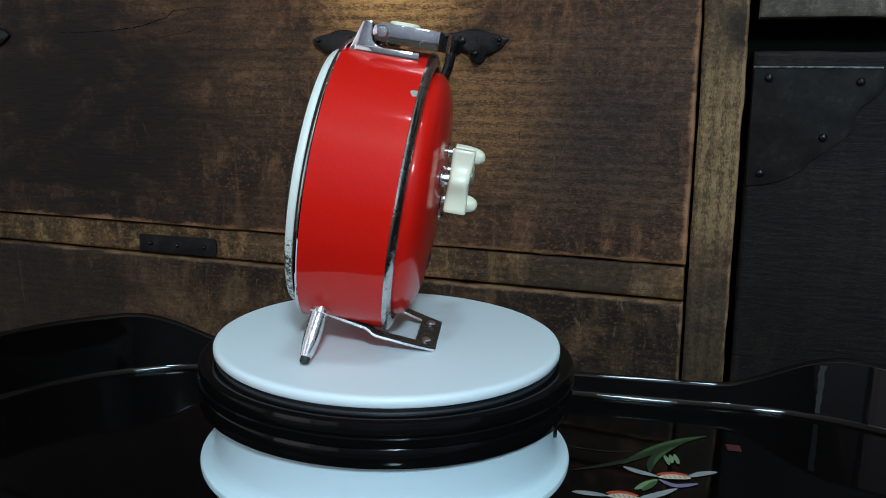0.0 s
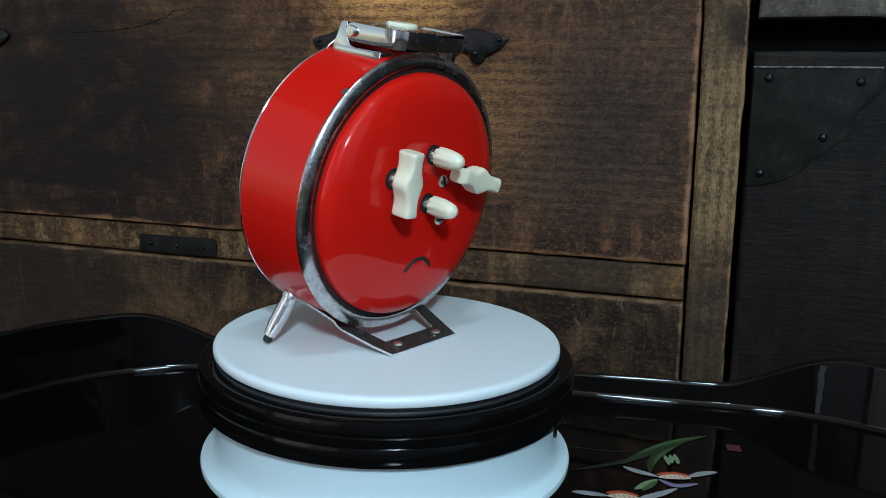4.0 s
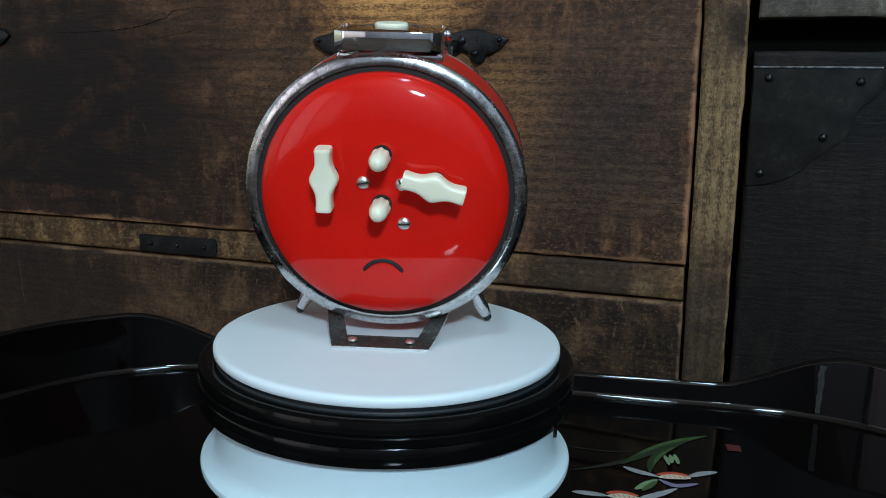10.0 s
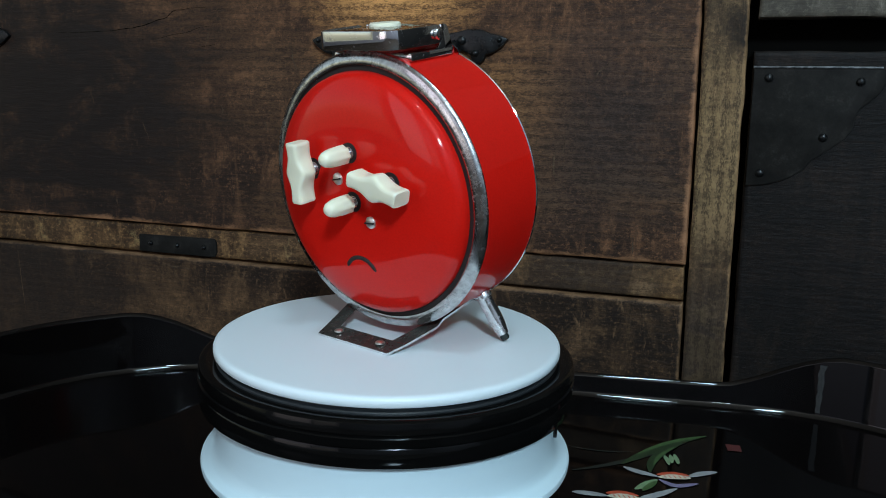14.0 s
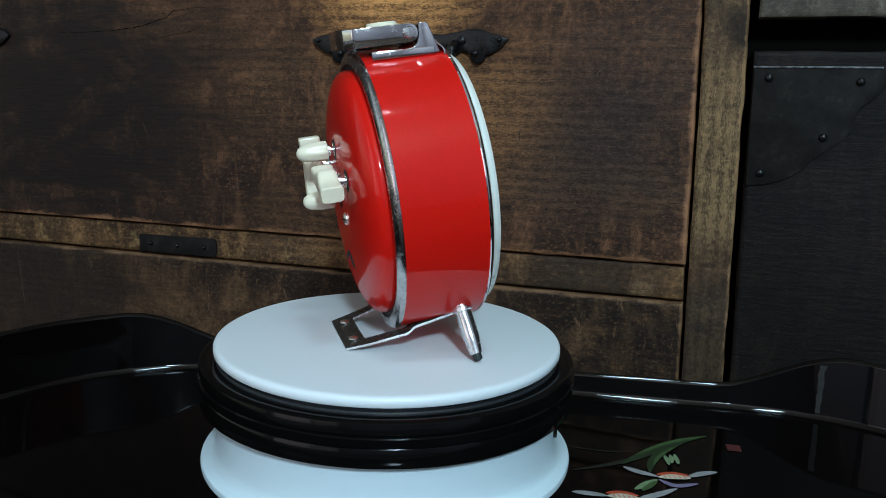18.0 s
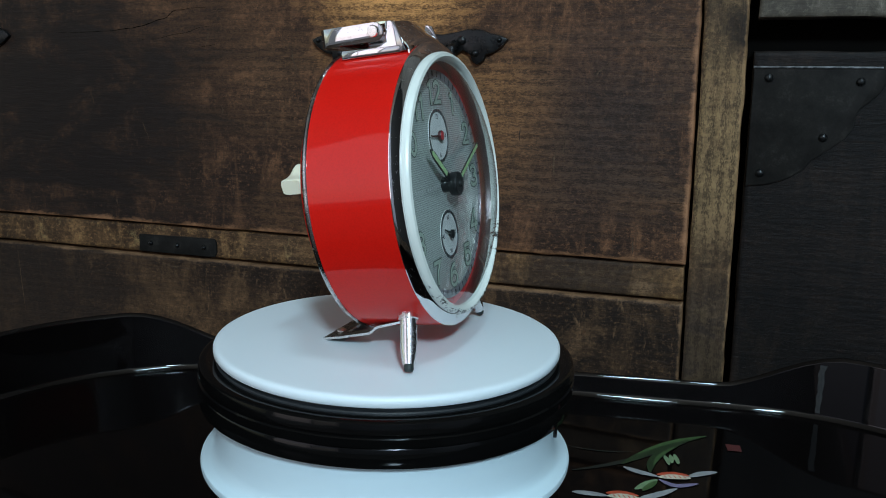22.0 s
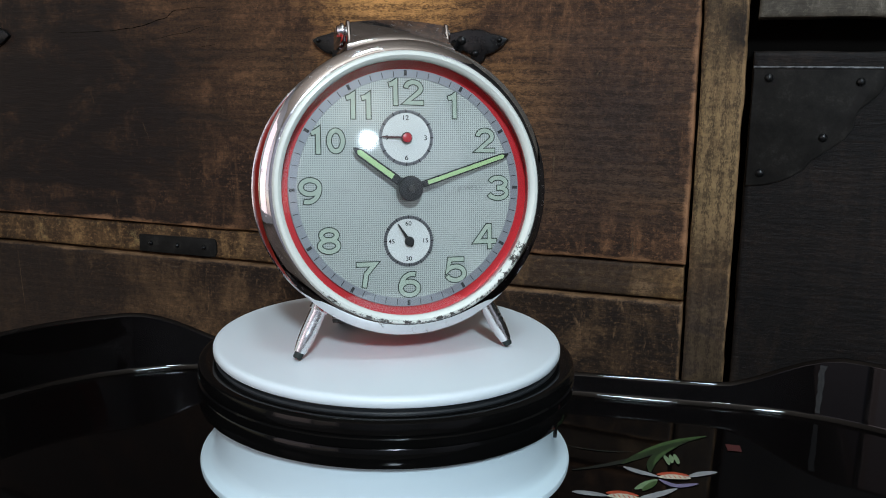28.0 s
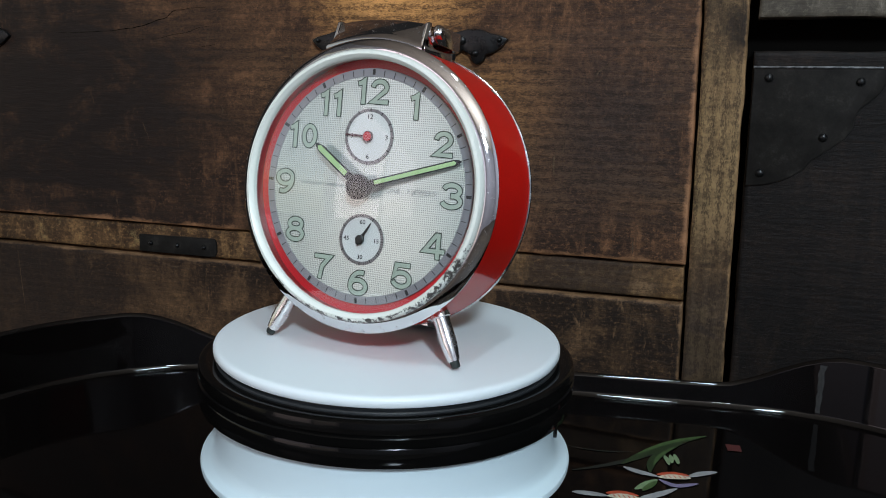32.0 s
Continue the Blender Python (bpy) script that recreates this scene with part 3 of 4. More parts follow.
board("upper_rail", 0.1947, 0.45, 0.2032, 0.60, 0.001, 0.022, wood_grey, "greyish worn rail", seed=6.0)


def nail(x, z, y, parent, r=0.0022):
    bm = lathe([(r, 0.0), (r, -0.0004), (r * 0.75, -0.0012), (r * 0.35, -0.0016), (0, -0.0017)], 14)
    part("nail", shift(bm, x, y, z), iron, parent)


plate_pts = [(0.1943, 0.1788), (0.256, 0.1779), (0.2574, 0.1717), (0.2551, 0.1661), (0.2518, 0.1623), (0.247, 0.1585), (0.2446, 0.1538),
             (0.2442, 0.148), (0.2408, 0.1428), (0.2361, 0.1386), (0.2308, 0.1343), (0.226, 0.131), (0.2226, 0.1262), (0.2173, 0.1224),
             (0.2115, 0.1195), (0.2047, 0.1174), (0.1943, 0.1162)]
corner = part("corner_plate", prism(plate_pts, 0.0034, 0.0052, 0.0005, 2), iron_plate, chest, "scalloped black iron corner plate")
part("worn_edge", box(0.1940, 0.2555, 0.0028, 0.0036, 0.1781, 0.1791, 0.0003), worn_iron, corner, "bright worn upper edge")
for x, z in ((0.202, 0.173), (0.2457, 0.1715), (0.2305, 0.143), (0.2011, 0.1233)):
    nail(x, z, 0.0034, corner)

strap = part("strap_plate", prism([(-0.2006, 0.0506), (-0.1397, 0.0508), (-0.138, 0.0534), (-0.1378, 0.0605), (-0.1394, 0.0634), (-0.2003, 0.0626)], 0.0002, 0.002, 0.0005), iron_plate, chest,
             "small black iron strap on the rail")
for x in (-0.1905, -0.169, -0.1475):
    nail(x, 0.0569, 0.0002, strap, 0.0016)

# bail handle with two leaf-shaped back plates
leaf = [(0.0041, 0.1949), (0.0123, 0.1964), (0.0225, 0.1956), (0.0307, 0.1969), (0.0378, 0.1986), (0.045, 0.1984), (0.0511, 0.1962), (0.0572, 0.1949), (0.0618, 0.1929),
        (0.0583, 0.1889), (0.0531, 0.1854), (0.0485, 0.1842), (0.0475, 0.1809), (0.0434, 0.1784), (0.0404, 0.1809), (0.0393, 0.1844),
        (0.0347, 0.1869), (0.0307, 0.1839), (0.0266, 0.1844), (0.0225, 0.1879), (0.0123, 0.1889), (0.0041, 0.1894)]
for side in (1, -1):
    pts = [(side * x + 0.0011, z) for x, z in leaf]
    plate = part("handle_plate", prism(pts if side > 0 else pts[::-1], -0.0045, -0.0008, 0.0009, 2), iron, chest, "leaf-shaped black iron plate")
    nail(side * 0.0345 + 0.0011, 0.1922, -0.0045, plate, 0.0026)
    nail(side * 0.0425 + 0.0011, 0.1850, -0.0045, plate, 0.0022)
    nail(side * 0.0570 + 0.0011, 0.1925, -0.0045, plate, 0.0014)
bail = [(0.0011 + 0.0305 * math.cos(a), -0.011, 0.187 - 0.030 * math.sin(a)) for a in rows_along(0, math.pi, 24)]
part("bail", tube([(bail[0][0], -0.003, 0.1905)] + bail + [(bail[-1][0], -0.003, 0.1905)], 0.0028), iron, chest, "drooping black iron handle bar")
part("side_ornament", prism([(-0.3388, 0.2032), (-0.3062, 0.2022), (-0.3009, 0.2002), (-0.2967, 0.1964), (-0.3018, 0.1925), (-0.3078, 0.1891), (-0.3409, 0.1871)], -0.004, -0.0008, 0.0008), iron, chest,
     "tip of another black iron fitting")

# ---- a low stand under the tray ----
stand_table = new("low_stand")
stand_table.matrix_world = pose(0, 0, 0, 0, 0, -8)
tagged(stand_table, "low dark wooden stand under the lacquer tray", "stand")
part("stand_top", box(-0.14, 0.185, -0.13, 0.085, -0.02, -0.0002, 0.002), wood_drawer, stand_table)
for sx, sy in ((-0.12, -0.11), (0.165, -0.11), (0.165, 0.065), (-0.12, 0.065)):
    part("stand_leg", box(sx - 0.014, sx + 0.014, sy - 0.014, sy + 0.014, -0.3, -0.02, 0.002), wood_drawer, stand_table)

# ---- the lacquer tray ----
TRAY = pose(0, 0, 0, 0, 0, -9)
tray = new("lacquer_tray")
tray.matrix_world = TRAY
tagged(tray, "glossy black lacquer tray with wavy rim and painted orchids", "tray")
TU, TA = 0.035, 0.25  # centre and half width along the long side
TV0, TV1 = -0.165, 0.114
TZ = 0.010


def tray_ring(n=240):
    """Points round the inner floor edge with their outward directions."""
    rx, ry = 0.13, 0.11
    cu, cv = TA - rx, (TV1 - TV0) / 2 - ry
    mv = (TV0 + TV1) / 2
    raw = []
    for q, (sx, sy) in enumerate(((1, 1), (-1, 1), (-1, -1), (1, -1))):
        for k in range(25):
            a = math.pi / 2 * k / 24
            a = a if q in (0, 2) else math.pi / 2 - a
            raw.append((TU + sx * (cu + rx * math.cos(a)), mv + sy * (cv + ry * math.sin(a))))
        nxt = ((-1, 1), (-1, -1), (1, -1), (1, 1))[q]
        if q in (0, 2):
            for k in range(1, 20):
                f = k / 20
                raw.append((TU + cu * (sx + (nxt[0] - sx) * f), mv + sy * (cv + ry)))
    out = []
    for k, p in enumerate(raw):
        a, b = Vector(raw[k - 1]), Vector(raw[(k + 1) % len(raw)])
        d = (b - a).normalized()
        out.append((Vector(p), Vector((d.y, -d.x))))
    return out


def rim_height(u, v):
    du = abs(u - 0.022)
    s = min(max((du - 0.124) / 0.063, 0), 1)
    return 0.0121 + 0.0212 * s * s * (3 - 2 * s)


ring = tray_ring()
bm = bmesh.new()
loops = []


def sweep(turns, x=0.0, z=0.0):
    """Points of a curve made of arcs (from, to, radius); degrees from level, the slope turning as it goes."""
    pts = [(x, z)]
    for a, b, r in turns:
        for k in range(1, 5):
            f, g = radians(a + (b - a) * (k - 1) / 4), radians(a + (b - a) * k / 4)
            x, z = x + r * abs(math.sin(g) - math.sin(f)), z + r * abs(math.cos(f) - math.cos(g))
            pts.append((x, z))
    return pts


# a flattened hollow where wall and bottom meet, and a flattened edge on top of the wall
FILLET = sweep(((0, 40, 0.0014), (40, 53, 0.009), (53, 90, 0.0012)))
FILLET = [(x - FILLET[-1][0], z) for x, z in FILLET]
LIP = sweep(((90, 54, 0.0007), (54, 40, 0.007), (40, 0, 0.0009)))
LIP = [(x, z - LIP[-1][1]) for x, z in LIP]
EDGE = FILLET[0][0]
for kind in range(len(FILLET) + len(LIP) + 4):
    loop = []
    for p, d in ring:
        h = rim_height(p.x, p.y)
        back = LIP[-1][0]
        off, z = (FILLET + [(x, h + e) for x, e in LIP] + [(back + 0.0007, h - 0.0003), (back + 0.001, h - 0.001), (back + 0.001, -0.004), (0.001, -TZ + 0.0005)])[kind]
        q = p + d * off
        loop.append(bm.verts.new((q.x, q.y, TZ + z)))
    loops.append(loop)
for p, q in zip(loops, loops[1:]):
    for k in range(len(p)):
        bm.faces.new((p[k], p[(k + 1) % len(p)], q[(k + 1) % len(p)], q[k]))
bm.faces.new(loops[-1])
rim = part("rim", bm, rim_lacquer, tray, "low wavy rim", sharp=50)
bm = bmesh.new()
top = [bm.verts.new((p.x + d.x * (EDGE + 0.0001), p.y + d.y * (EDGE + 0.0001), TZ)) for p, d in ring]
bot = [bm.verts.new((p.x + d.x * (EDGE + 0.0001), p.y + d.y * (EDGE + 0.0001), TZ - 0.004)) for p, d in ring]
bm.faces.new(top)
bm.faces.new(bot)
for k in range(len(top)):
    bm.faces.new((top[k], top[(k + 1) % len(top)], bot[(k + 1) % len(top)], bot[k]))
part("tray_floor", bm, lacquer, tray, "glossy black tray bottom")

# a speckled grey streak up the inside of one corner
p0, d0 = min(ring, key=lambda q: (q[0] - Vector((0.1966, 0.1077))).length)
side0 = Vector((-d0.y, d0.x))
bm = bmesh.new()
strip = []
for k in range(15):
    z = TZ + 0.003 + (rim_height(p0.x, p0.y) - 0.006) * k / 14
    w = 0.0011 + 0.0006 * noise.noise((k * 0.9, 3.1, 0)) + 0.0004 * k / 14
    c0 = p0 - d0 * 0.0002 + side0 * (0.0008 * noise.noise((k * 0.4, 7, 0)))
    strip.append([bm.verts.new((c0.x + side0.x * e, c0.y + side0.y * e, z)) for e in (-w, w)])
for a, b2 in zip(strip, strip[1:]):
    bm.faces.new((a[0], a[1], b2[1], b2[0]))
part("pale_streak", bm, streak_grey, rim, "speckled grey streak")

TRAY_INV = TRAY.inverted()


def blade(name, path, width, mat, label="", lift=0.00025):
    """A flat painted stroke along the points, thick in the middle; path in the room's x, y."""
    pts = [TRAY_INV @ Vector((x, y, 0)) for x, y in path]
    fine = []
    n = 18
    for k in range(n + 1):
        f = k / n * (len(pts) - 1)
        i = min(int(f), len(pts) - 2)
        g = f - i
        p0, p1, p2, p3 = pts[max(i - 1, 0)], pts[i], pts[i + 1], pts[min(i + 2, len(pts) - 1)]
        fine.append(0.5 * ((2 * p1) + (p2 - p0) * g + (2 * p0 - 5 * p1 + 4 * p2 - p3) * g * g + (3 * p1 - p0 - 3 * p2 + p3) * g ** 3))
    bm = bmesh.new()
    left, right = [], []
    for k, p in enumerate(fine):
        d = (fine[min(k + 1, n)] - fine[max(k - 1, 0)]).normalized()
        w = width * 0.5 * (math.sin(math.pi * min(max(k / n, 0.03), 0.97)) ** 0.7) * (1 + 0.04 * math.sin(k * 1.9))
        side = Vector((-d.y, d.x, 0)) * w
        left.append(bm.verts.new((p.x + side.x, p.y + side.y, TZ + lift)))
        right.append(bm.verts.new((p.x - side.x, p.y - side.y, TZ + lift)))
    for k in range(n):
        bm.faces.new((left[k], right[k], right[k + 1], left[k + 1]))
    return part(name, bm, mat, tray, label)


blade("painted_leaf", [(0.079, 0.0102), (0.0915, 0.0147), (0.1051, 0.0212), (0.1196, 0.0302), (0.1369, 0.0423)], 0.0030, dull_leaf, "faded green painted leaf")
blade("painted_leaf", [(0.1019, 0.0176), (0.1142, 0.0287), (0.1301, 0.0413), (0.1483, 0.0501)], 0.0052, leaf_paint, "green painted leaf", 0.0003)
blade("painted_leaf", [(0.1101, 0.0273), (0.1227, 0.0377), (0.1364, 0.0455), (0.1479, 0.0494)], 0.0026, mid_leaf, "", 0.00036)
blade("painted_leaf", [(0.1125, 0.0095), (0.1155, 0.0196), (0.1228, 0.0304), (0.1342, 0.0409)], 0.0044, leaf_paint, "green painted leaf", 0.00042)
blade("painted_leaf", [(0.1154, 0.0162), (0.1209, 0.0268), (0.1303, 0.0369)], 0.0016, mid_leaf, "", 0.00048)
blade("painted_stem", [(0.0802, 0.0355), (0.0892, 0.0319), (0.0992, 0.0301), (0.1094, 0.0302)], 0.0011, dull_leaf, "thin faded stem")
blade("painted_bud", [(0.1167, 0.0242), (0.1204, 0.0268), (0.1237, 0.0281)], 0.0022, pale_leaf)
for k, path_b in enumerate(([(0.1229, 0.0269), (0.123, 0.0229), (0.1226, 0.0172)], [(0.1257, 0.0277), (0.125, 0.023), (0.1243, 0.019)], [(0.1276, 0.0284), (0.1273, 0.0231), (0.127, 0.018)])):
    blade("painted_bud", path_b, 0.0022, pale_leaf, "", 0.0005 + 0.00004 * k)
blade("painted_bud", [(0.1142, 0.0033), (0.1089, -0.0011), (0.1029, -0.006)], 0.0040, pale_leaf, "pale green painted bud", 0.0003)
blade("painted_bud", [(0.1136, 0.0017), (0.1098, -0.0026), (0.1057, -0.0073)], 0.0030, mid_leaf, "", 0.00036)


def orchid(petals, lip):
    """A flower of three pale petals and a vermilion and cream lip; points in the room's x, y."""
    for k, path_p in enumerate(petals):
        blade("painted_petal", path_p, 0.0038 if k < 2 else 0.0032, petal_paint if k < 2 else violet_paint, "pale violet petal", 0.0003 + 0.00004 * k)
    (xa, ya), (xb, yb) = lip
    blade("painted_lip", [(xa, ya + 0.0022), ((xa + xb) / 2, (ya + yb) / 2 + 0.0034), (xb, yb + 0.0020)], 0.0036, red_paint, "vermilion petal edge", 0.0005)
    blade("painted_lip", [(xa, ya - 0.0004), ((xa + xb) / 2, (ya + yb) / 2 + 0.0004), (xb, yb - 0.0006)], 0.0044, cream_paint, "cream petal", 0.0006)
    for j in range(5):
        f = 0.2 + 0.15 * j
        xv, yv = xa + (xb - xa) * f, ya + (yb - ya) * f
        blade("painted_vein", [(xv, yv + 0.0016), (xv + 0.0006, yv - 0.0014)], 0.0005, red_paint, "", 0.0007)


orchid(([(0.1021, 0.0148), (0.1078, 0.0103), (0.1155, 0.006)], [(0.1276, 0.0062), (0.1349, 0.0098), (0.1421, 0.0118)], [(0.1149, 0.0033), (0.1208, -0.002), (0.1308, 0.0002)]), ((0.1149, 0.0054), (0.1288, 0.0052)))
orchid(([(0.0764, -0.0095), (0.0827, -0.0106), (0.0911, -0.0125)], [(0.1026, -0.0142), (0.1102, -0.0109), (0.1206, -0.0045)], [(0.0932, -0.0157), (0.0992, -0.02), (0.1062, -0.0187)]), ((0.0901, -0.0126), (0.1031, -0.0142)))
bm = bmesh.new()
seal = [TRAY_INV @ Vector(p) for p in ((0.1546, 0.0416, 0), (0.1610, 0.0402, 0), (0.1598, 0.0334, 0), (0.1536, 0.0342, 0))]
bm.faces.new([bm.verts.new((p.x, p.y, TZ + 0.0003)) for p in seal])
part("painted_seal", bm, seal_paint, tray, "small dark red painted seal")

# ---- the turntable ----
table = new("turntable")
table.location = (0, 0, TZ)
tagged(table, "round electric turntable of white and black plastic on the tray", "turntable")
D = TOP - TZ


def upright(profile, seg=128):
    """A lathe round z; profile of (radius, z)."""
    return turn(lathe(profile, seg), 90, "X")


disc = part("disc", upright([(0, D), (0.0664, D), (0.0678, D - 0.0002), (0.0686, D - 0.0007), (0.0690, D - 0.0016), (0.0690, D - 0.0032), (0.0685, D - 0.0040), (0.0655, D - 0.0041), (0, D - 0.0041)]),
            plastic_white, table, "white plastic turning disc")
part("disc_collar", upright([(0.0, D - 0.0042), (0.0660, D - 0.0042), (0.0660, D - 0.0056), (0.0678, D - 0.0057), (0.0682, D - 0.0061), (0.0682, D - 0.0085), (0, D - 0.0085)]), plastic_grey, table, "dark grey ring under the disc")
part("upper_band", upright([(0.0655, D - 0.0070), (0.0715, D - 0.0062), (0.0734, D - 0.0064), (0.0744, D - 0.0072), (0.0748, D - 0.0088), (0.0750, D - 0.0108), (0.0745, D - 0.0113), (0.0745, D - 0.0119), (0.0751, D - 0.0124), (0.0751, D - 0.0152), (0.0747, D - 0.0157), (0.066, D - 0.0157)]), plastic_black, table,
     "upper black plastic band")
part("lower_band", upright([(0.066, D - 0.0159), (0.0744, D - 0.0159), (0.0747, D - 0.0164), (0.0747, D - 0.0222), (0.0745, D - 0.0228), (0.0740, D - 0.0231), (0.066, D - 0.0231)]), plastic_black, table, "lower black plastic band")
part("base", upright([(0.0, D - 0.0229), (0.0684, D - 0.0229), (0.0684, D - 0.0360), (0.0687, D - 0.0410), (0.0697, D - 0.0440), (0.0715, D - 0.0454), (0.0738, D - 0.0459), (0.0747, D - 0.0464), (0.0750, D - 0.0474), (0.0748, D - 0.0488), (0.0735, D - 0.0494), (0, D - 0.0494)]),
     plastic_base, table, "flared white plastic base")
part("foot_ring", upright([(0, D - 0.0495), (0.0715, D - 0.0495), (0.0715, 0.0004), (0.0705, 0.0), (0, 0.0)]), plastic_black, table, "black foot ring")
bm = prism([(-0.0018, 0), (-0.0017, -0.0112), (-0.0008, -0.0126), (0.0008, -0.0126), (0.0017, -0.0112), (0.0018, 0)], -0.0012, 0.001, 0.0003)
part("cable_notch", turn(shift(bm, 0, -0.0685, D - 0.0235), 78, "Z"), plastic_black, table, "small black tab")

# ---- the alarm clock ----
clock = new("alarm_clock")
clock.location = (0, 0, TOP)
tagged(clock, "red and chrome wind-up alarm clock with silver dial, on the turntable", "clock")
CASE = pose(0.0011, 0, 0.0594, -8.3, 0, 0) @ Matrix.Scale(0.001, 4)
MM = Matrix.Scale(0.001, 4)


def cpart(name, bm, mat, parent=clock, label="", smooth=True, sharp=35):
    """A part of the clock's case, drawn in millimetres: x right, y back along the axis, z up the dial."""
    return part(name, bm, mat, parent, label, CASE, smooth, sharp)


cpart("case", lathe([(51.9, -23.3), (53.45, -23.1), (53.45, 8.1), (51.9, 8.3), (50.9, 8.1), (50.9, -23.1)], 128, True), red_band, label="glossy red enamelled case band")
bm = bmesh.new()
chip_ring = []
for k in range(14):
    a = 2 * math.pi * k / 14
    r = 1.45 + 0.7 * noise.noise((math.cos(a) * 1.3, math.sin(a) * 1.3, 8))
    turn_a = radians(42 + 1.2 * r * math.cos(a))
    chip_ring.append(bm.verts.new((53.49 * math.sin(turn_a), 6.9 + 1.2 * r * math.sin(a), 53.49 * math.cos(turn_a))))
bm.faces.new(chip_ring)
cpart("paint_chip", bm, rivet_metal, label="small bare metal chip in the red enamel")
cpart("front_ring", lathe([(52.2, -22.8), (53.5, -22.9), (53.8, -23.2), (53.8, -23.5), (53.4, -23.95), (52.6, -24.5), (51.6, -25.1), (50.7, -25.6), (50.0, -25.85), (49.4, -25.9), (48.8, -25.5), (48.6, -22.8)], 160, True),
      chrome, label="worn chrome front ring")
cpart("bezel", lathe([(49.3, -25.2), (49.55, -26.3), (49.45, -27.5), (48.8, -28.4), (47.7, -28.7), (46.9, -28.1), (46.3, -27.2), (46.2, -25.6)], 160, True), bezel_white, label="white painted bezel with chipped paint")
cpart("dial_surround", lathe([(47.3, -20.5), (43.2, -20.4), (43.2, -19.9), (47.3, -19.9)], 128, True), flange_red, label="red ring round the dial")
cpart("inner_wall", lathe([(46.8, -27.0), (47.1, -20.2), (47.8, -20.2), (47.8, -27.0)], 128, True), wall_metal, label="dull metal wall under the glass")
R_GLASS = 104.0


def dome(rim, y_rim, radius, rings, sign):
    deep = math.sqrt(radius * radius - rim * rim)
    return [(rim * k / rings, y_rim + sign * (math.sqrt(radius * radius - (rim * k / rings) ** 2) - deep)) for k in range(rings, -1, -1)]


lens = cpart("glass", lathe(dome(46.7, -27.0, R_GLASS, 18, -1), 128), glass, label="domed clear glass", sharp=80)
lens.visible_shadow = False

dial = cpart("dial", lathe([(43.5, -20.0), (43.5, -21.5), (40.6, -21.7), (0, -21.7)], 128), dial_silver, label="silver dial with fine woven texture", sharp=80)
cpart("minute_track", lathe([(43.5, -21.65), (43.4, -21.9), (40.5, -21.85), (40.4, -21.72)], 128), track_grey, dial, "grey minute track")
for k in range(60):
    major = k % 5 == 0
    w, r0, r1 = (0.55, 41.1, 43.1) if major else (0.13, 40.8, 42.9)
    cpart("hour_mark" if major else "minute_mark", turn(box(-w, w, -22.02, -21.8, r0, r1), 6 * k, "Y"), ink_black, dial)

NUMERALS = {12: (0.1, 35.0), 1: (18.0, 30.4), 2: (30.4, 17.6), 3: (35.6, -0.2), 4: (30.4, -18.4), 5: (18.3, -30.6), 6: (0.4, -35.4), 7: (-15.8, -31.2), 8: (-29.2, -18.4), 9: (-35.6, -0.5), 10: (-28.8, 17.4),
            11: (-17.3, 30.0)}


def arc(cx, cz, rx, rz, a0, a1, n=20):
    """Points on an ellipse; degrees from the right, turning left."""
    return [(cx + rx * math.cos(radians(a)), cz + rz * math.sin(radians(a))) for a in rows_along(a0, a1, n)]


DIGITS = {
    "0": (0.33, [arc(0, 0, 0.24, 0.4, 0, 360, 36)]),
    "1": (0.2, [[(-0.17, 0.3), (-0.06, 0.33), (0.06, 0.42), (0.06, -0.5)]]),
    "2": (0.36, [arc(0, 0.17, 0.27, 0.24, 175, -35) + [(-0.26, -0.4), (0.36, -0.4)]]),
    "3": (0.34, [arc(-0.02, 0.21, 0.3, 0.21, 165, -95), arc(-0.02, -0.2, 0.34, 0.22, 95, -165)]),
    "4": (0.38, [[(0.4, -0.2), (-0.36, -0.2), (0.08, 0.46)], [(0.14, 0.5), (0.14, -0.5)]]),
    "5": (0.34, [[(0.3, 0.42), (-0.22, 0.42)] + arc(-0.01, -0.15, 0.33, 0.28, 150, -160)]),
    "6": (0.34, [arc(0, -0.16, 0.32, 0.27, 0, 360, 32), arc(0.1, -0.12, 0.42, 0.54, 185, 75, 14)]),
    "7": (0.36, [[(-0.34, 0.41), (0.3, 0.41), (0.0, 0.02), (-0.08, -0.5)]]),
    "8": (0.34, [arc(0, 0.22, 0.27, 0.2, 0, 360, 30), arc(0, -0.2, 0.32, 0.23, 0, 360, 32)]),
    "9": (0.34, [arc(0, 0.16, 0.32, 0.27, 0, 360, 32), arc(-0.1, 0.12, 0.42, 0.54, 5, -105, 14)]),
}


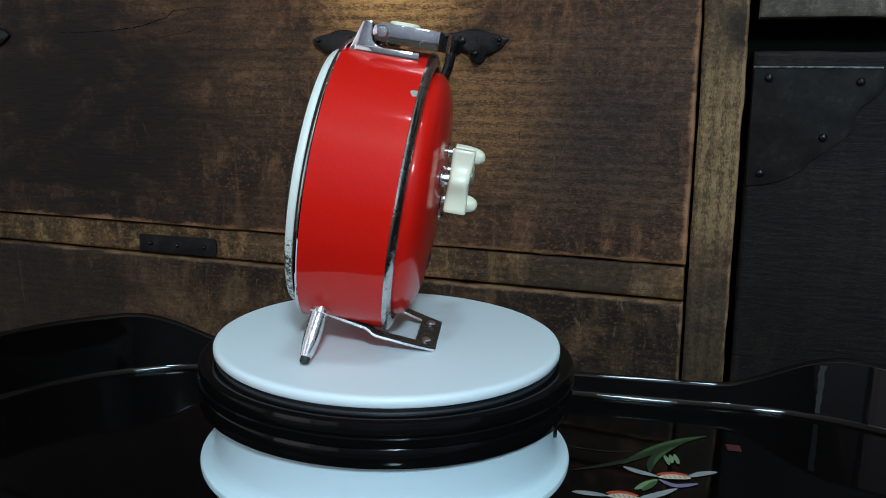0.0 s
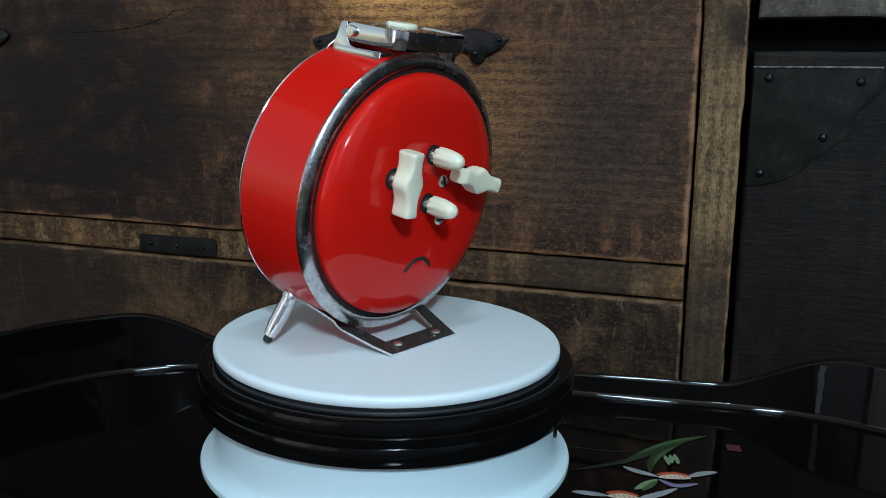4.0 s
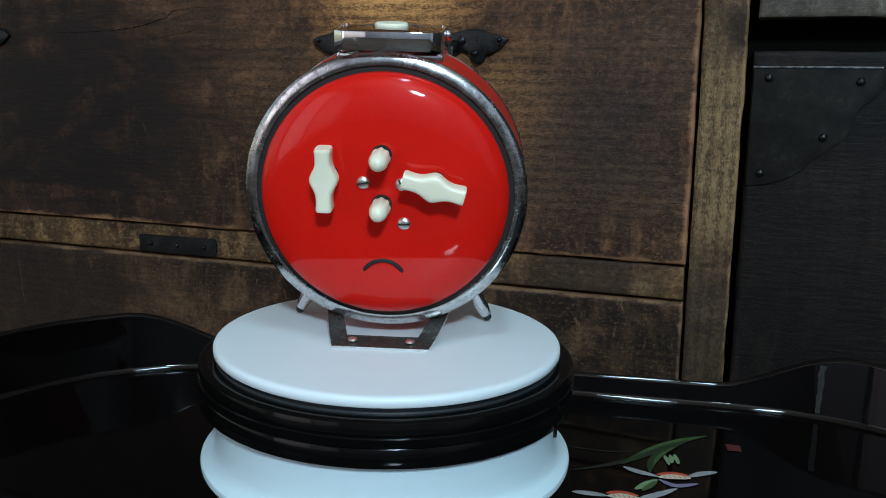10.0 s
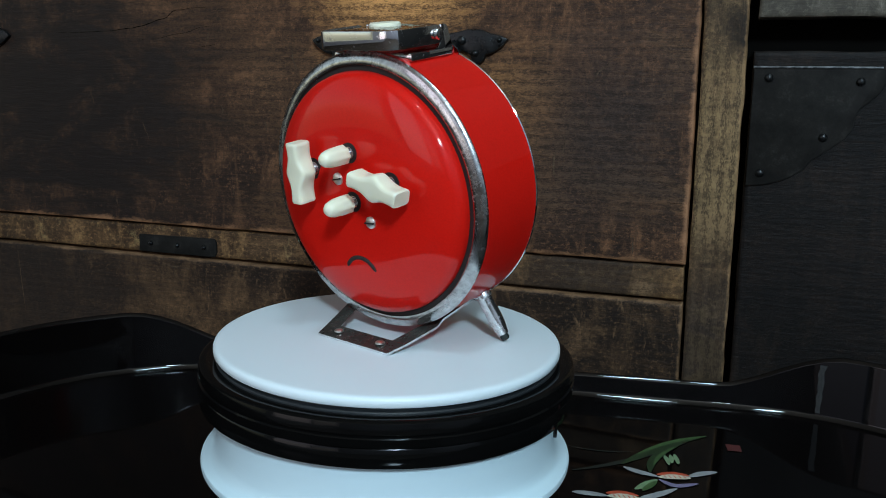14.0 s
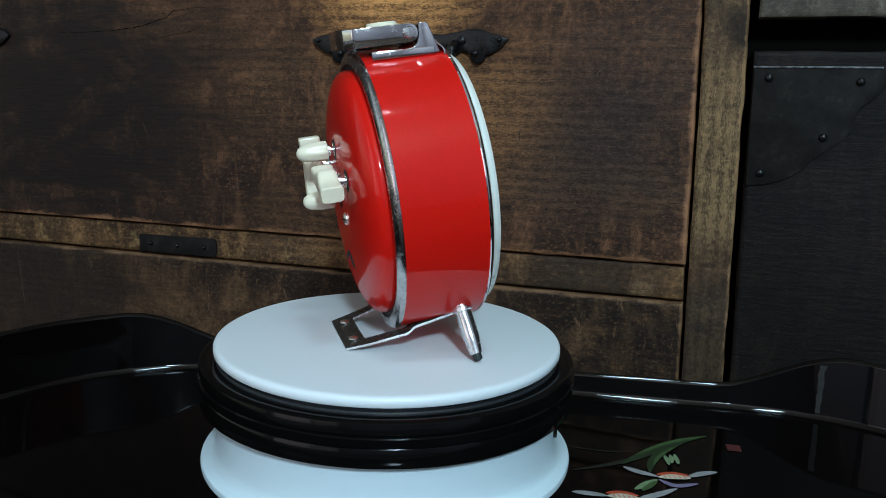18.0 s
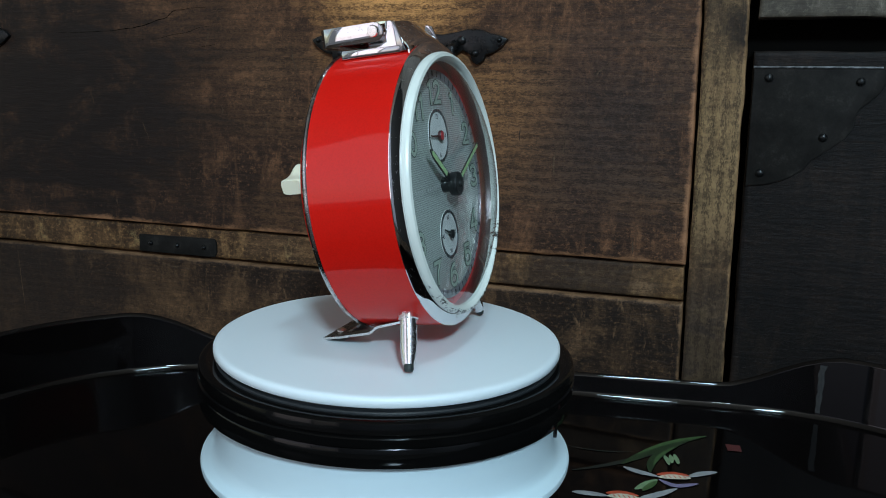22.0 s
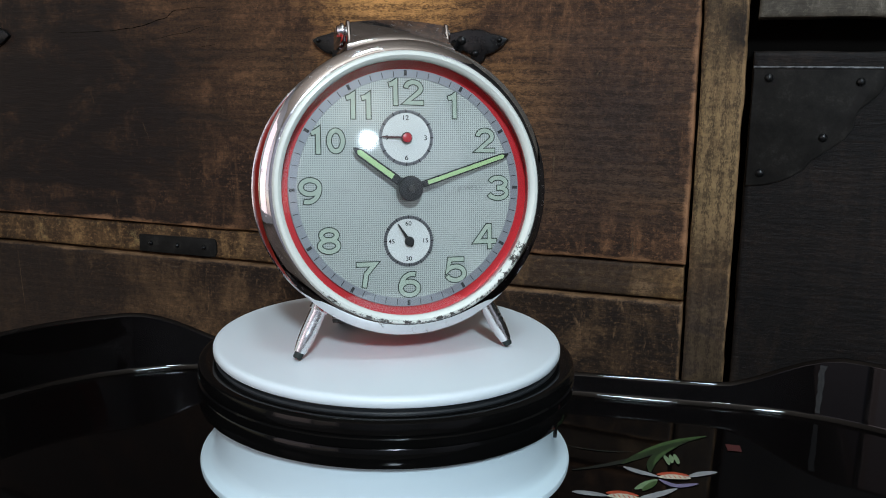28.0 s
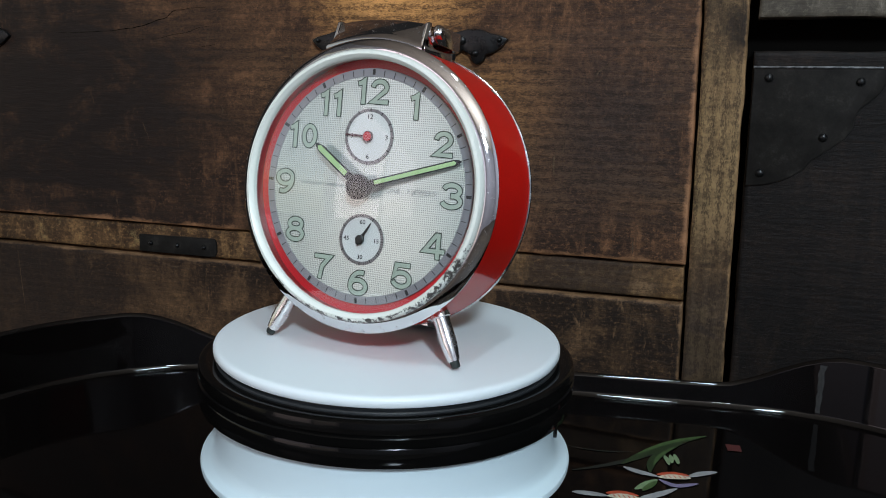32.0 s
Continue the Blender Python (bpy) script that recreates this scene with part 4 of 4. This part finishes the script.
def ribbon(bm, pts, half, y, extra=0.0, mat=0):
    """A flat band along points (x, z), mitred at its corners."""
    closed = (Vector(pts[0]) - Vector(pts[-1])).length < 1e-4
    p = [Vector(q) for q in (pts[:-1] if closed else pts)]
    n = len(p)
    if not closed:
        p[0] = p[0] + (p[0] - p[1]).normalized() * extra
        p[-1] = p[-1] + (p[-1] - p[-2]).normalized() * extra
    rows = []
    for k in range(n):
        a = p[k] - p[k - 1] if closed or k else p[1] - p[0]
        b2 = p[(k + 1) % n] - p[k] if closed or k < n - 1 else p[-1] - p[-2]
        a, b2 = a.normalized(), b2.normalized()
        na, nb = Vector((-a.y, a.x)), Vector((-b2.y, b2.x))
        m = (na + nb).normalized()
        m = m * (half / max(m.dot(na), 0.42))
        rows.append((bm.verts.new((p[k].x + m.x, y, p[k].y + m.y)), bm.verts.new((p[k].x - m.x, y, p[k].y - m.y))))
    for k in range(n if closed else n - 1):
        q, r = rows[k], rows[(k + 1) % n]
        f = bm.faces.new((q[0], q[1], r[1], r[0]))
        f.material_index = mat


for number, (x, z) in NUMERALS.items():
    word = str(number)
    tall, half, rim = 10.4, 0.75, 0.37
    gap = 1.5
    widths = [DIGITS[c][0] * 2 * tall for c in word]
    at = -(sum(widths) + gap * (len(word) - 1)) / 2
    bm = bmesh.new()
    layer = 0
    for c, w in zip(word, widths):
        for path2 in DIGITS[c][1]:
            pts2 = [(at + w / 2 + px * tall, pz * (tall - 1.2)) for px, pz in path2]
            ribbon(bm, pts2, half + rim, -0.05 - 0.004 * layer, rim)
            ribbon(bm, pts2, half, -0.12 - 0.004 * layer, 0.0, 1)
            layer += 1
        at += w + gap
    cpart("numeral", shift(bm, x, -21.75, z), [ink_green, numeral_pale], dial, smooth=False)

cpart("lettering", shift(text_bm("2 JEWELS", 2.6, 0.02, 0, 1.15), 23.2, -21.76, -0.3), text_grey, dial, "small grey lettering", False)
cpart("lettering", shift(text_bm("TONE", 2.6, 0.02, 0, 1.15), 10.8, -21.76, -0.3), text_grey, dial, "small grey lettering", False)
for x0, n in ((-28.2, 5), (-16.6, 6)):
    for k in range(n):
        cpart("print_bar", box(x0 + k * 1.95, x0 + k * 1.95 + 1.1, -21.78, -21.7, -0.8, 0.4), bar_grey, dial)

ALARM_AT, SECOND_AT = (0.0, 18.6), (0.3, -19.3)


def subdial(at, radius, words, size, label, step):
    x, z = at
    sub = cpart("subdial", shift(lathe([(radius, -21.7), (radius, -21.86), (0, -21.86)], 64), x, 0, z), subdial_white, clock, label)
    cpart("subdial_track", shift(lathe([(radius, -21.8), (radius - 0.1, -21.96), (radius - 1.25, -21.96), (radius - 1.3, -21.8)], 64), x, 0, z), track_dark, sub, "dark ring of tiny marks")
    for k in range(step):
        w = 0.2 if k % (step // 12) == 0 else 0.07
        cpart("subdial_mark", shift(turn(box(-w, w, -22.03, -21.93, radius - 1.3, radius), 360 / step * k, "Y"), x, 0, z), ink_black, sub)
    for k, word in enumerate(words):
        a = math.pi / 2 * k
        r = radius - 3.0
        cpart("small_numeral", shift(text_bm(word, size, 0.02, 0.03, 1.1), x + r * math.sin(a), -21.9, z + r * math.cos(a)), ink_black, sub, smooth=False)
    return sub


track_dark, t, b = nodes("dark_subdial_track", (0.2, 0.205, 0.215), 0.3, 0.85)
subdial(ALARM_AT, 10.3, ("12", "3", "6", "9"), 2.5, "white alarm subdial", 24)
subdial(SECOND_AT, 9.5, ("60", "15", "30", "45"), 2.2, "white seconds subdial", 60)


def hand(name, length, width, y, lean, label, lume_from, lume_to):
    """A hand in its own space, pointing up from its pivot and leaning back by the given slope."""
    pts = [(-width * 0.9, 2), (-width, lume_from), (-width * 0.95, length - width * 2.2), (-width * 0.45, length - width * 0.6), (0, length), (width * 0.45, length - width * 0.6),
           (width * 0.95, length - width * 2.2), (width, lume_from), (width * 0.9, 2)]
    slant = MM @ Matrix(((1, 0, 0, 0), (0, 1, lean, 0), (0, 0, 1, 0), (0, 0, 0, 1)))
    h = part(name, prism(pts, y - 0.35, y, 0.12, 1), hand_black, clock, label, slant)
    w = width * 0.58
    part("lume_strip", prism([(-w, lume_from), (-w, lume_to - w), (0, lume_to), (w, lume_to - w), (w, lume_from)], y - 0.48, y - 0.3), lume, h, "pale green luminous strip", slant)
    return h


hour_hand = hand("hour_hand", 25.4, 1.65, -25.6, 0.0, "black hour hand with pale green strip", 7.5, 23.6)
minute_hand = hand("minute_hand", 41.0, 1.25, -27.2, 0.08, "black minute hand with pale green strip", 7.0, 39.0)
hub = cpart("hand_hub", lathe([(3.0, -21.7), (3.0, -25.0), (4.4, -25.2), (4.6, -25.6), (4.6, -27.9), (4.2, -28.4), (1.6, -28.5), (1.5, -29.0), (0, -29.0)], 40), hand_black, clock, "black round hand boss")
cpart("hub_pin", lathe([(1.25, -28.9), (1.2, -29.4), (0, -29.5)], 24), steel, hub, "bright steel pin")

ax, az = ALARM_AT
bm = prism([(-0.4, 0), (-0.32, 9.0), (0, 9.6), (0.32, 9.0), (0.4, 0)], -22.9, -22.6)
merge(bm, lathe([(2.0, -22.4), (2.05, -23.1), (1.85, -23.5), (1.7, -23.5)], 28))
merge(bm, lathe([(0.8, -21.8), (0.8, -22.6)], 16))
alarm = cpart("alarm_hand", shift(turn(bm, -88, "Y"), ax, 0, az), hand_dark_red, clock, "thin dark alarm hand with red boss")
cpart("boss", shift(lathe([(1.75, -23.2), (1.7, -23.42), (1.2, -23.6), (0, -23.66)], 28), ax, 0, az), hand_red, alarm, "small red boss")

bm = prism([(-0.7, -2.2), (-0.65, 0), (-0.2, 7.6), (0.2, 7.6), (0.65, 0), (0.7, -2.2)], -1.2, -0.9)
merge(bm, lathe([(1.75, -0.8), (1.75, -1.5), (1.4, -1.8), (0, -1.8)], 28))
merge(bm, lathe([(0.7, 0), (0.7, -1.0)], 16))
second_hand = part("second_hand", bm, hand_black, clock, "small black seconds hand", MM)
HAND_POSE = pose(0.0011, 0, 0.0594, -8.3, 0, 0)
SECOND_POSE = HAND_POSE @ Matrix.Translation((SECOND_AT[0] / 1000, -0.0219, SECOND_AT[1] / 1000))

# back of the clock
cpart("back_ring", lathe([(52.2, 7.5), (53.6, 7.5), (54.0, 7.8), (54.1, 8.4), (53.8, 9.0), (52.8, 9.7), (51.2, 10.3), (50.0, 10.5), (49.3, 10.3), (49.1, 9.6), (49.1, 7.5)], 160, True), ring_chrome, label="worn chrome back ring")
cpart("gasket", lathe([(49.3, 7.8), (49.3, 9.4), (48.0, 9.6), (46.6, 9.6), (46.6, 7.8)], 128, True), slot_dark, label="dark gap round the back cover")
DOME_PTS = [(47.0, 9.0), (47.2, 10.8), (46.8, 12.6), (45.9, 13.9), (44.6, 15.0), (42.6, 16.1), (39.8, 17.2), (36.0, 18.2), (31.0, 18.95), (25.0, 19.4), (18.0, 19.7), (10.0, 19.85), (0, 19.9)]
back = cpart("back_cover", lathe(DOME_PTS, 128), red_enamel, label="domed glossy red back cover", sharp=60)


def back_y(x, z):
    r = math.hypot(x, z)
    return next(y1 + (y0 - y1) * (r - r1) / (r0 - r1) for (r0, y0), (r1, y1) in zip(DOME_PTS, DOME_PTS[1:]) if r1 <= r)


for x, z, tilt in ((6.8, 7.9, 12), (-7.4, 7.7, -60), (-8.3, -7.4, 4)):
    bm = lathe([(2.4, -0.4), (2.4, 0.5), (2.0, 1.0), (1.0, 1.3), (0, 1.35)], 28)
    merge(bm, box(-2.2, 2.2, 0.9, 1.5, -0.28, 0.28), 1)
    cpart("screw", shift(turn(bm, tilt, "Y"), x, back_y(x, z), z), [rivet_metal, slot_dark], clock, "slotted steel screw")

# sound slot, a short arc
arc = [(8.4 * math.sin(a) - 0.3, back_y(0, -26) + 0.1, -31.2 + 8.6 * math.cos(a)) for a in rows_along(radians(-62), radians(62), 17)]
bm = tube([(x, back_y(x, z) - 0.35, z) for x, y, z in arc], [0.6] + [0.95] * 15 + [0.6], 10)
cpart("regulator_slot", bm, slot_dark, clock, "dark curved regulator slot")
bm = tube([(x, back_y(x, z - 1.1) - 0.75, z - 1.1) for x, y, z in arc[1:-1]], 0.85, 8)
cpart("slot_lip", bm, red_enamel, clock, "raised red lip of the slot")


def wing_key(x, z, degrees, label):
    """A flat winding key with a swollen middle and two square ends."""
    y0 = back_y(x, z)
    half = 11.6
    bm = bmesh.new()
    loops = []
    n, m = 34, 20
    for k in range(n + 1):
        f = -1 + 2 * k / n
        end = min(1.0, (1 - abs(f)) * 14 + 0.86)
        w = (2.7 + 2.5 * math.exp(-(f / 0.33) ** 2) + 0.45 * abs(f) ** 4) * end
        mid = 6.9 + 0.12 * abs(f)
        deep = (4.0 + 0.3 * abs(f) ** 3 - 0.25 * math.exp(-(f / 0.3) ** 2)) * (0.5 + 0.5 * end)
        ring_v = []
        for j in range(m):
            a = 2 * math.pi * (j + 0.5) / m
            c, q = math.cos(a), math.sin(a)
            ring_v.append(bm.verts.new((w * math.copysign(abs(c) ** 0.42, c), mid + deep * math.copysign(abs(q) ** 0.42, q), f * half)))
        loops.append(ring_v)
    for p, q in zip(loops, loops[1:]):
        for j in range(m):
            bm.faces.new((p[j], p[(j + 1) % m], q[(j + 1) % m], q[j]))
    bm.faces.new(loops[0])
    bm.faces.new(loops[-1])
    cpart("shaft_hole", shift(lathe([(4.1, -0.6), (4.1, 0.12), (0, 0.14)], 28), x, y0, z), slot_dark, clock)
    key = cpart("winding_key", shift(turn(bm, degrees, "Y"), x, y0, z), cream, clock, label, sharp=60)
    cpart("shaft", shift(lathe([(2.6, -1.0), (2.6, 0.3), (1.7, 0.5), (1.7, 1.6), (2.3, 1.7), (2.3, 3.0), (0, 3.0)], 24), x, y0, z), aluminium, key, "bright steel shaft")


wing_key(20.0, 10.6, 0, "cream plastic winding key standing upright")
wing_key(-19.6, 8.8, 76, "cream plastic winding key lying sideways")


def set_knob(x, z):
    y0 = back_y(x, z)
    bm = bmesh.new()
    loops = []
    n = 32
    for r, y in ((3.1, 2.6), (3.55, 2.9), (3.6, 5.0), (3.5, 8.2), (3.3, 10.6), (2.8, 12.5), (1.9, 13.8), (0.8, 14.4)):
        ring_v = []
        for k in range(n):
            a = 2 * math.pi * k / n
            flute = 0.16 * (1 if k % 4 < 2 else -1) if 2.7 < y < 10 else 0
            ring_v.append(bm.verts.new(((r + flute) * math.cos(a), y, (r + flute) * math.sin(a))))
        loops.append(ring_v)
    for p, q in zip(loops, loops[1:]):
        for j in range(n):
            bm.faces.new((p[j], p[(j + 1) % n], q[(j + 1) % n], q[j]))
    bm.faces.new(loops[0])
    bm.faces.new(loops[-1])
    cpart("shaft_hole", shift(lathe([(3.9, -0.6), (3.9, 0.12), (0, 0.14)], 28), x, y0, z), slot_dark, clock)
    knob = cpart("setting_knob", shift(bm, x, y0, z), cream, clock, "ribbed cream plastic setting knob", sharp=50)
    cpart("shaft", shift(lathe([(2.4, -1.0), (2.4, 0.3), (1.4, 0.5), (1.4, 1.5), (2.2, 1.6), (2.2, 2.7), (0, 2.7)], 24), x, y0, z), aluminium, knob, "bright steel shaft")


set_knob(0.0, 18.3)
set_knob(0.0, -0.3)

# alarm switch on top
bracket_side = [(-21.0, 50.2), (-17.4, 60.8), (-16.0, 61.4), (-13.9, 61.4), (-13.6, 57.0), (-12.9, 54.6), (-11.4, 53.2), (-9.0, 52.7), (4.4, 53.0), (4.4, 49.8)]
bm = bmesh.new()
for sx in (-1, 1):
    side = bmesh.new()
    vs = [side.verts.new((sx * 19.1, y, z)) for y, z in bracket_side]
    f = side.faces.new(vs)
    ext = bmesh.ops.extrude_face_region(side, geom=[f])
    bmesh.ops.translate(side, vec=(-sx * 1.2, 0, 0), verts=[v for v in ext["geom"] if isinstance(v, bmesh.types.BMVert)])
    bmesh.ops.recalc_face_normals(side, faces=side.faces)
    bmesh.ops.bevel(side, geom=list(side.edges), offset=0.35, segments=2, affect="EDGES", profile=0.5)
    merge(bm, side)
frontw = bmesh.new()
SHEET = ((-9.0, 60.6, 1.5, 17.6), (-15.5, 60.7, 1.5, 17.8), (-16.0, 60.4, 1.5, 17.8), (-20.3, 53.7, 3.2, 18.7), (-20.8, 53.2, 3.25, 18.9), (-22.0, 51.9, 3.2, 19.6), (-22.5, 50.8, 3.15, 20.0), (-22.5, 49.2, 3.1, 20.0))
for y, z, crown, w in SHEET:
    for f in rows_along(-1, 1, 17):
        frontw.verts.new((w * f, y, z + crown * (1 - f * f)))
frontw.verts.ensure_lookup_table()
for r in range(len(SHEET) - 1):
    for c in range(16):
        frontw.faces.new([frontw.verts[i] for i in (r * 17 + c, r * 17 + c + 1, (r + 1) * 17 + c + 1, (r + 1) * 17 + c)])
bmesh.ops.recalc_face_normals(frontw, faces=frontw.faces)
bmesh.ops.solidify(frontw, geom=list(frontw.faces), thickness=0.5)
merge(bm, frontw)
merge(bm, box(-19.5, 19.5, -19, 4.4, 49.8, 52.5, 0.4))
switch = cpart("alarm_switch_bracket", shift(bm, -1.2), chrome, clock, "worn chrome bracket on top of the case", sharp=28)
# hinged U-shaped lever
lev = bmesh.new()
arm = [(-13.28, 20.3), (-13.0, 20.3), (-12.4, 20.28), (-11.4, 20.25), (-9.9, 20.2), (0.0, 19.9), (9.4, 19.6), (10.6, 19.2), (13.0, 16.4), (13.6, 15.0)]
path = [(-x, y) for y, x in arm] + [(x, y) for y, x in arm[::-1]]
inner_path = [(-(x - 1.0), min(y, 12.5)) for y, x in arm] + [(x - 1.0, min(y, 12.5)) for y, x in arm[::-1]]


def lever_z(y):
    return 58.1


def lever_h(y):
    return 3.4 if y > -9.9 else max(0.25, math.sqrt(max(0.0, 3.4 ** 2 - (y + 9.9) ** 2)))


quad = []
for (x, y), (xi, yi) in zip(path, inner_path):
    quad.append([lev.verts.new(v) for v in ((x, y, lever_z(y) - lever_h(y)), (x, y, lever_z(y) + lever_h(y)), (xi, yi, lever_z(y) + lever_h(y)), (xi, yi, lever_z(y) - lever_h(y)))])
for p, q in zip(quad, quad[1:]):
    for j in range(4):
        lev.faces.new((p[j], p[(j + 1) % 4], q[(j + 1) % 4], q[j]))
lev.faces.new(quad[0])
lev.faces.new(quad[-1])
bmesh.ops.recalc_face_normals(lev, faces=lev.faces)
bmesh.ops.bevel(lev, geom=[e for e in lev.edges if e.calc_face_angle(0) > 0.5], offset=0.22, segments=2, affect="EDGES", profile=0.5)
# crowned top sheet of the lever
cap = bmesh.new()
rows_y = (-10.0, -6.0, 0.0, 6.0, 10.0, 12.8)
for y in rows_y:
    for f in rows_along(-1, 1, 13):
        w = 19.2 if y < 0 else 18.7 if y < 9 else 18.2 if y < 12 else 15.6
        cap.verts.new((w * f, y, 60.75 + 0.9 * (1 - f * f) * (1 if y < 11 else 0.4)))
cap.verts.ensure_lookup_table()
for r in range(len(rows_y) - 1):
    for c in range(12):
        cap.faces.new([cap.verts[i] for i in (r * 13 + c, r * 13 + c + 1, (r + 1) * 13 + c + 1, (r + 1) * 13 + c)])
ext = bmesh.ops.solidify(cap, geom=list(cap.faces), thickness=0.5)
merge(lev, cap)
lever = cpart("alarm_lever", shift(lev, -1.2), chrome, clock, "hinged chrome alarm lever", sharp=28)
bm = turn(lathe([(0, 0), (6.2, 0), (6.3, -0.4), (6.2, -1.5), (5.6, -2.0), (0, -2.2)], 40), -90, "X")
bmesh.ops.scale(bm, vec=(1.0, 0.92, 1), verts=bm.verts)
cpart("push_button", shift(bm, -1.0, -4.4, 61.0), cream, lever, "oval white push button")
for sx in (-1, 1):
    bm = lathe([(1.1, 0), (1.1, 1.6), (2.1, 1.7), (2.2, 2.6), (1.9, 3.1), (0, 3.2)], 24)
    cpart("hinge_bolt", shift(turn(bm, -90 * sx, "Z"), sx * 18.6 - 1.2, -9.8, 58.3), aluminium, switch, "round steel hinge bolt")

# legs and stand, in millimetres of the clock's upright space
FOOT = Matrix.Translation((0.001, 0, 0)) @ MM


def leg(sx):
    top_p, tip = Vector((sx * 31.0, -20.6, 20.4)), Vector((sx * 41.2, -25.4, 0.9))
    d = (tip - top_p).normalized()
    length = (tip - top_p).length
    m = FOOT @ Matrix.Translation(top_p) @ d.to_track_quat("Y", "Z").to_matrix().to_4x4()
    bm = lathe([(0, -2), (2.9, -2), (2.9, 1.2), (3.6, 1.3), (3.7, 1.7), (3.7, 3.2), (3.2, 3.5), (3.1, 4.0), (3.1, 12.5), (2.9, 15.5), (2.2, length - 2.6), (0, length - 2.6)], 32)
    ob = part("leg", bm, aluminium, clock, "tapered bright metal leg", m)
    bm = lathe([(0, length - 2.8), (1.7, length - 2.7), (1.75, length - 0.9), (1.4, length - 0.2), (0, length)], 24)
    part("rubber_tip", bm, rubber, ob, "dark rubber tip", m)


leg(1)
leg(-1)
profile = [(-30.5, 20.0), (-26.0, 18.4), (-18.0, 15.4), (-5.6, 10.8), (-4.4, 10.1), (-2.9, 8.4), (-1.6, 7.6), (12.3, 3.2), (12.4, 3.18), (20.4, 1.0)]
half_out = [24.0, 28.0, 27.0, 25.0, 24.8, 24.4, 24.1, 20.9, 20.85, 18.6]
half_in = [20.5, 21.0, 20.4, 18.8, 18.6, 18.2, 17.9, 13.9, 0.0, 0.0]
bm = bmesh.new()
for sx in (1, -1):
    grid = []
    for (y, z), o, i in zip(profile, half_out, half_in):
        grid.append([bm.verts.new((sx * o, y, z)), bm.verts.new((sx * i, y, z))])
    for p, q in zip(grid, grid[1:]):
        bm.faces.new((p[0], p[1], q[1], q[0]))
bmesh.ops.remove_doubles(bm, verts=bm.verts, dist=0.01)
bmesh.ops.recalc_face_normals(bm, faces=bm.faces)
bmesh.ops.solidify(bm, geom=list(bm.faces), thickness=0.9)
for f in bm.faces:
    if min(e.calc_length() for e in f.edges) < 1.2:
        f.material_index = 1
stand = part("stand", bm, [steel, aluminium], clock, "bent steel stand plate", FOOT, sharp=30)
for sx in (1, -1):
    part("rivet", shift(turn(lathe([(1.9, 0), (1.9, 0.5), (1.3, 1.0), (0, 1.2)], 24), 90, "X"), sx * 11.1, 16.1, 2.3), rivet_metal, stand, "", FOOT)


# ---- what moves ----
def yaw(t):
    return 266.29 - 8.9213 * t if t < 31.95 else -25.7


def second_angle(t):
    return -27 + 6.0 * (t - 29) if t < 31.95 else 33


def motions():
    times = [k * 1.0 for k in range(32)] + [31.5, 31.8, 31.9, 32.0]
    walk(clock, [(t, pose(0, 0, TOP, 0, 0, yaw(t))) for t in times])
    walk(disc, [(t, pose(0, 0, 0, 0, 0, yaw(t))) for t in times])
    # the seconds hand goes six degrees a second, the minute hand a sixtieth of that
    walk(hour_hand, [(t, HAND_POSE @ pose(0, 0, 0, 0, -54.2 + 0.0083 * (t - 29), 0)) for t in times])
    walk(minute_hand, [(t, HAND_POSE @ pose(0, 0, 0, 0, 72.4 + 0.1 * (t - 29), 0)) for t in times])
    walk(second_hand, [(t, SECOND_POSE @ pose(0, 0, 0, 0, second_angle(t), 0)) for t in times])


motions()
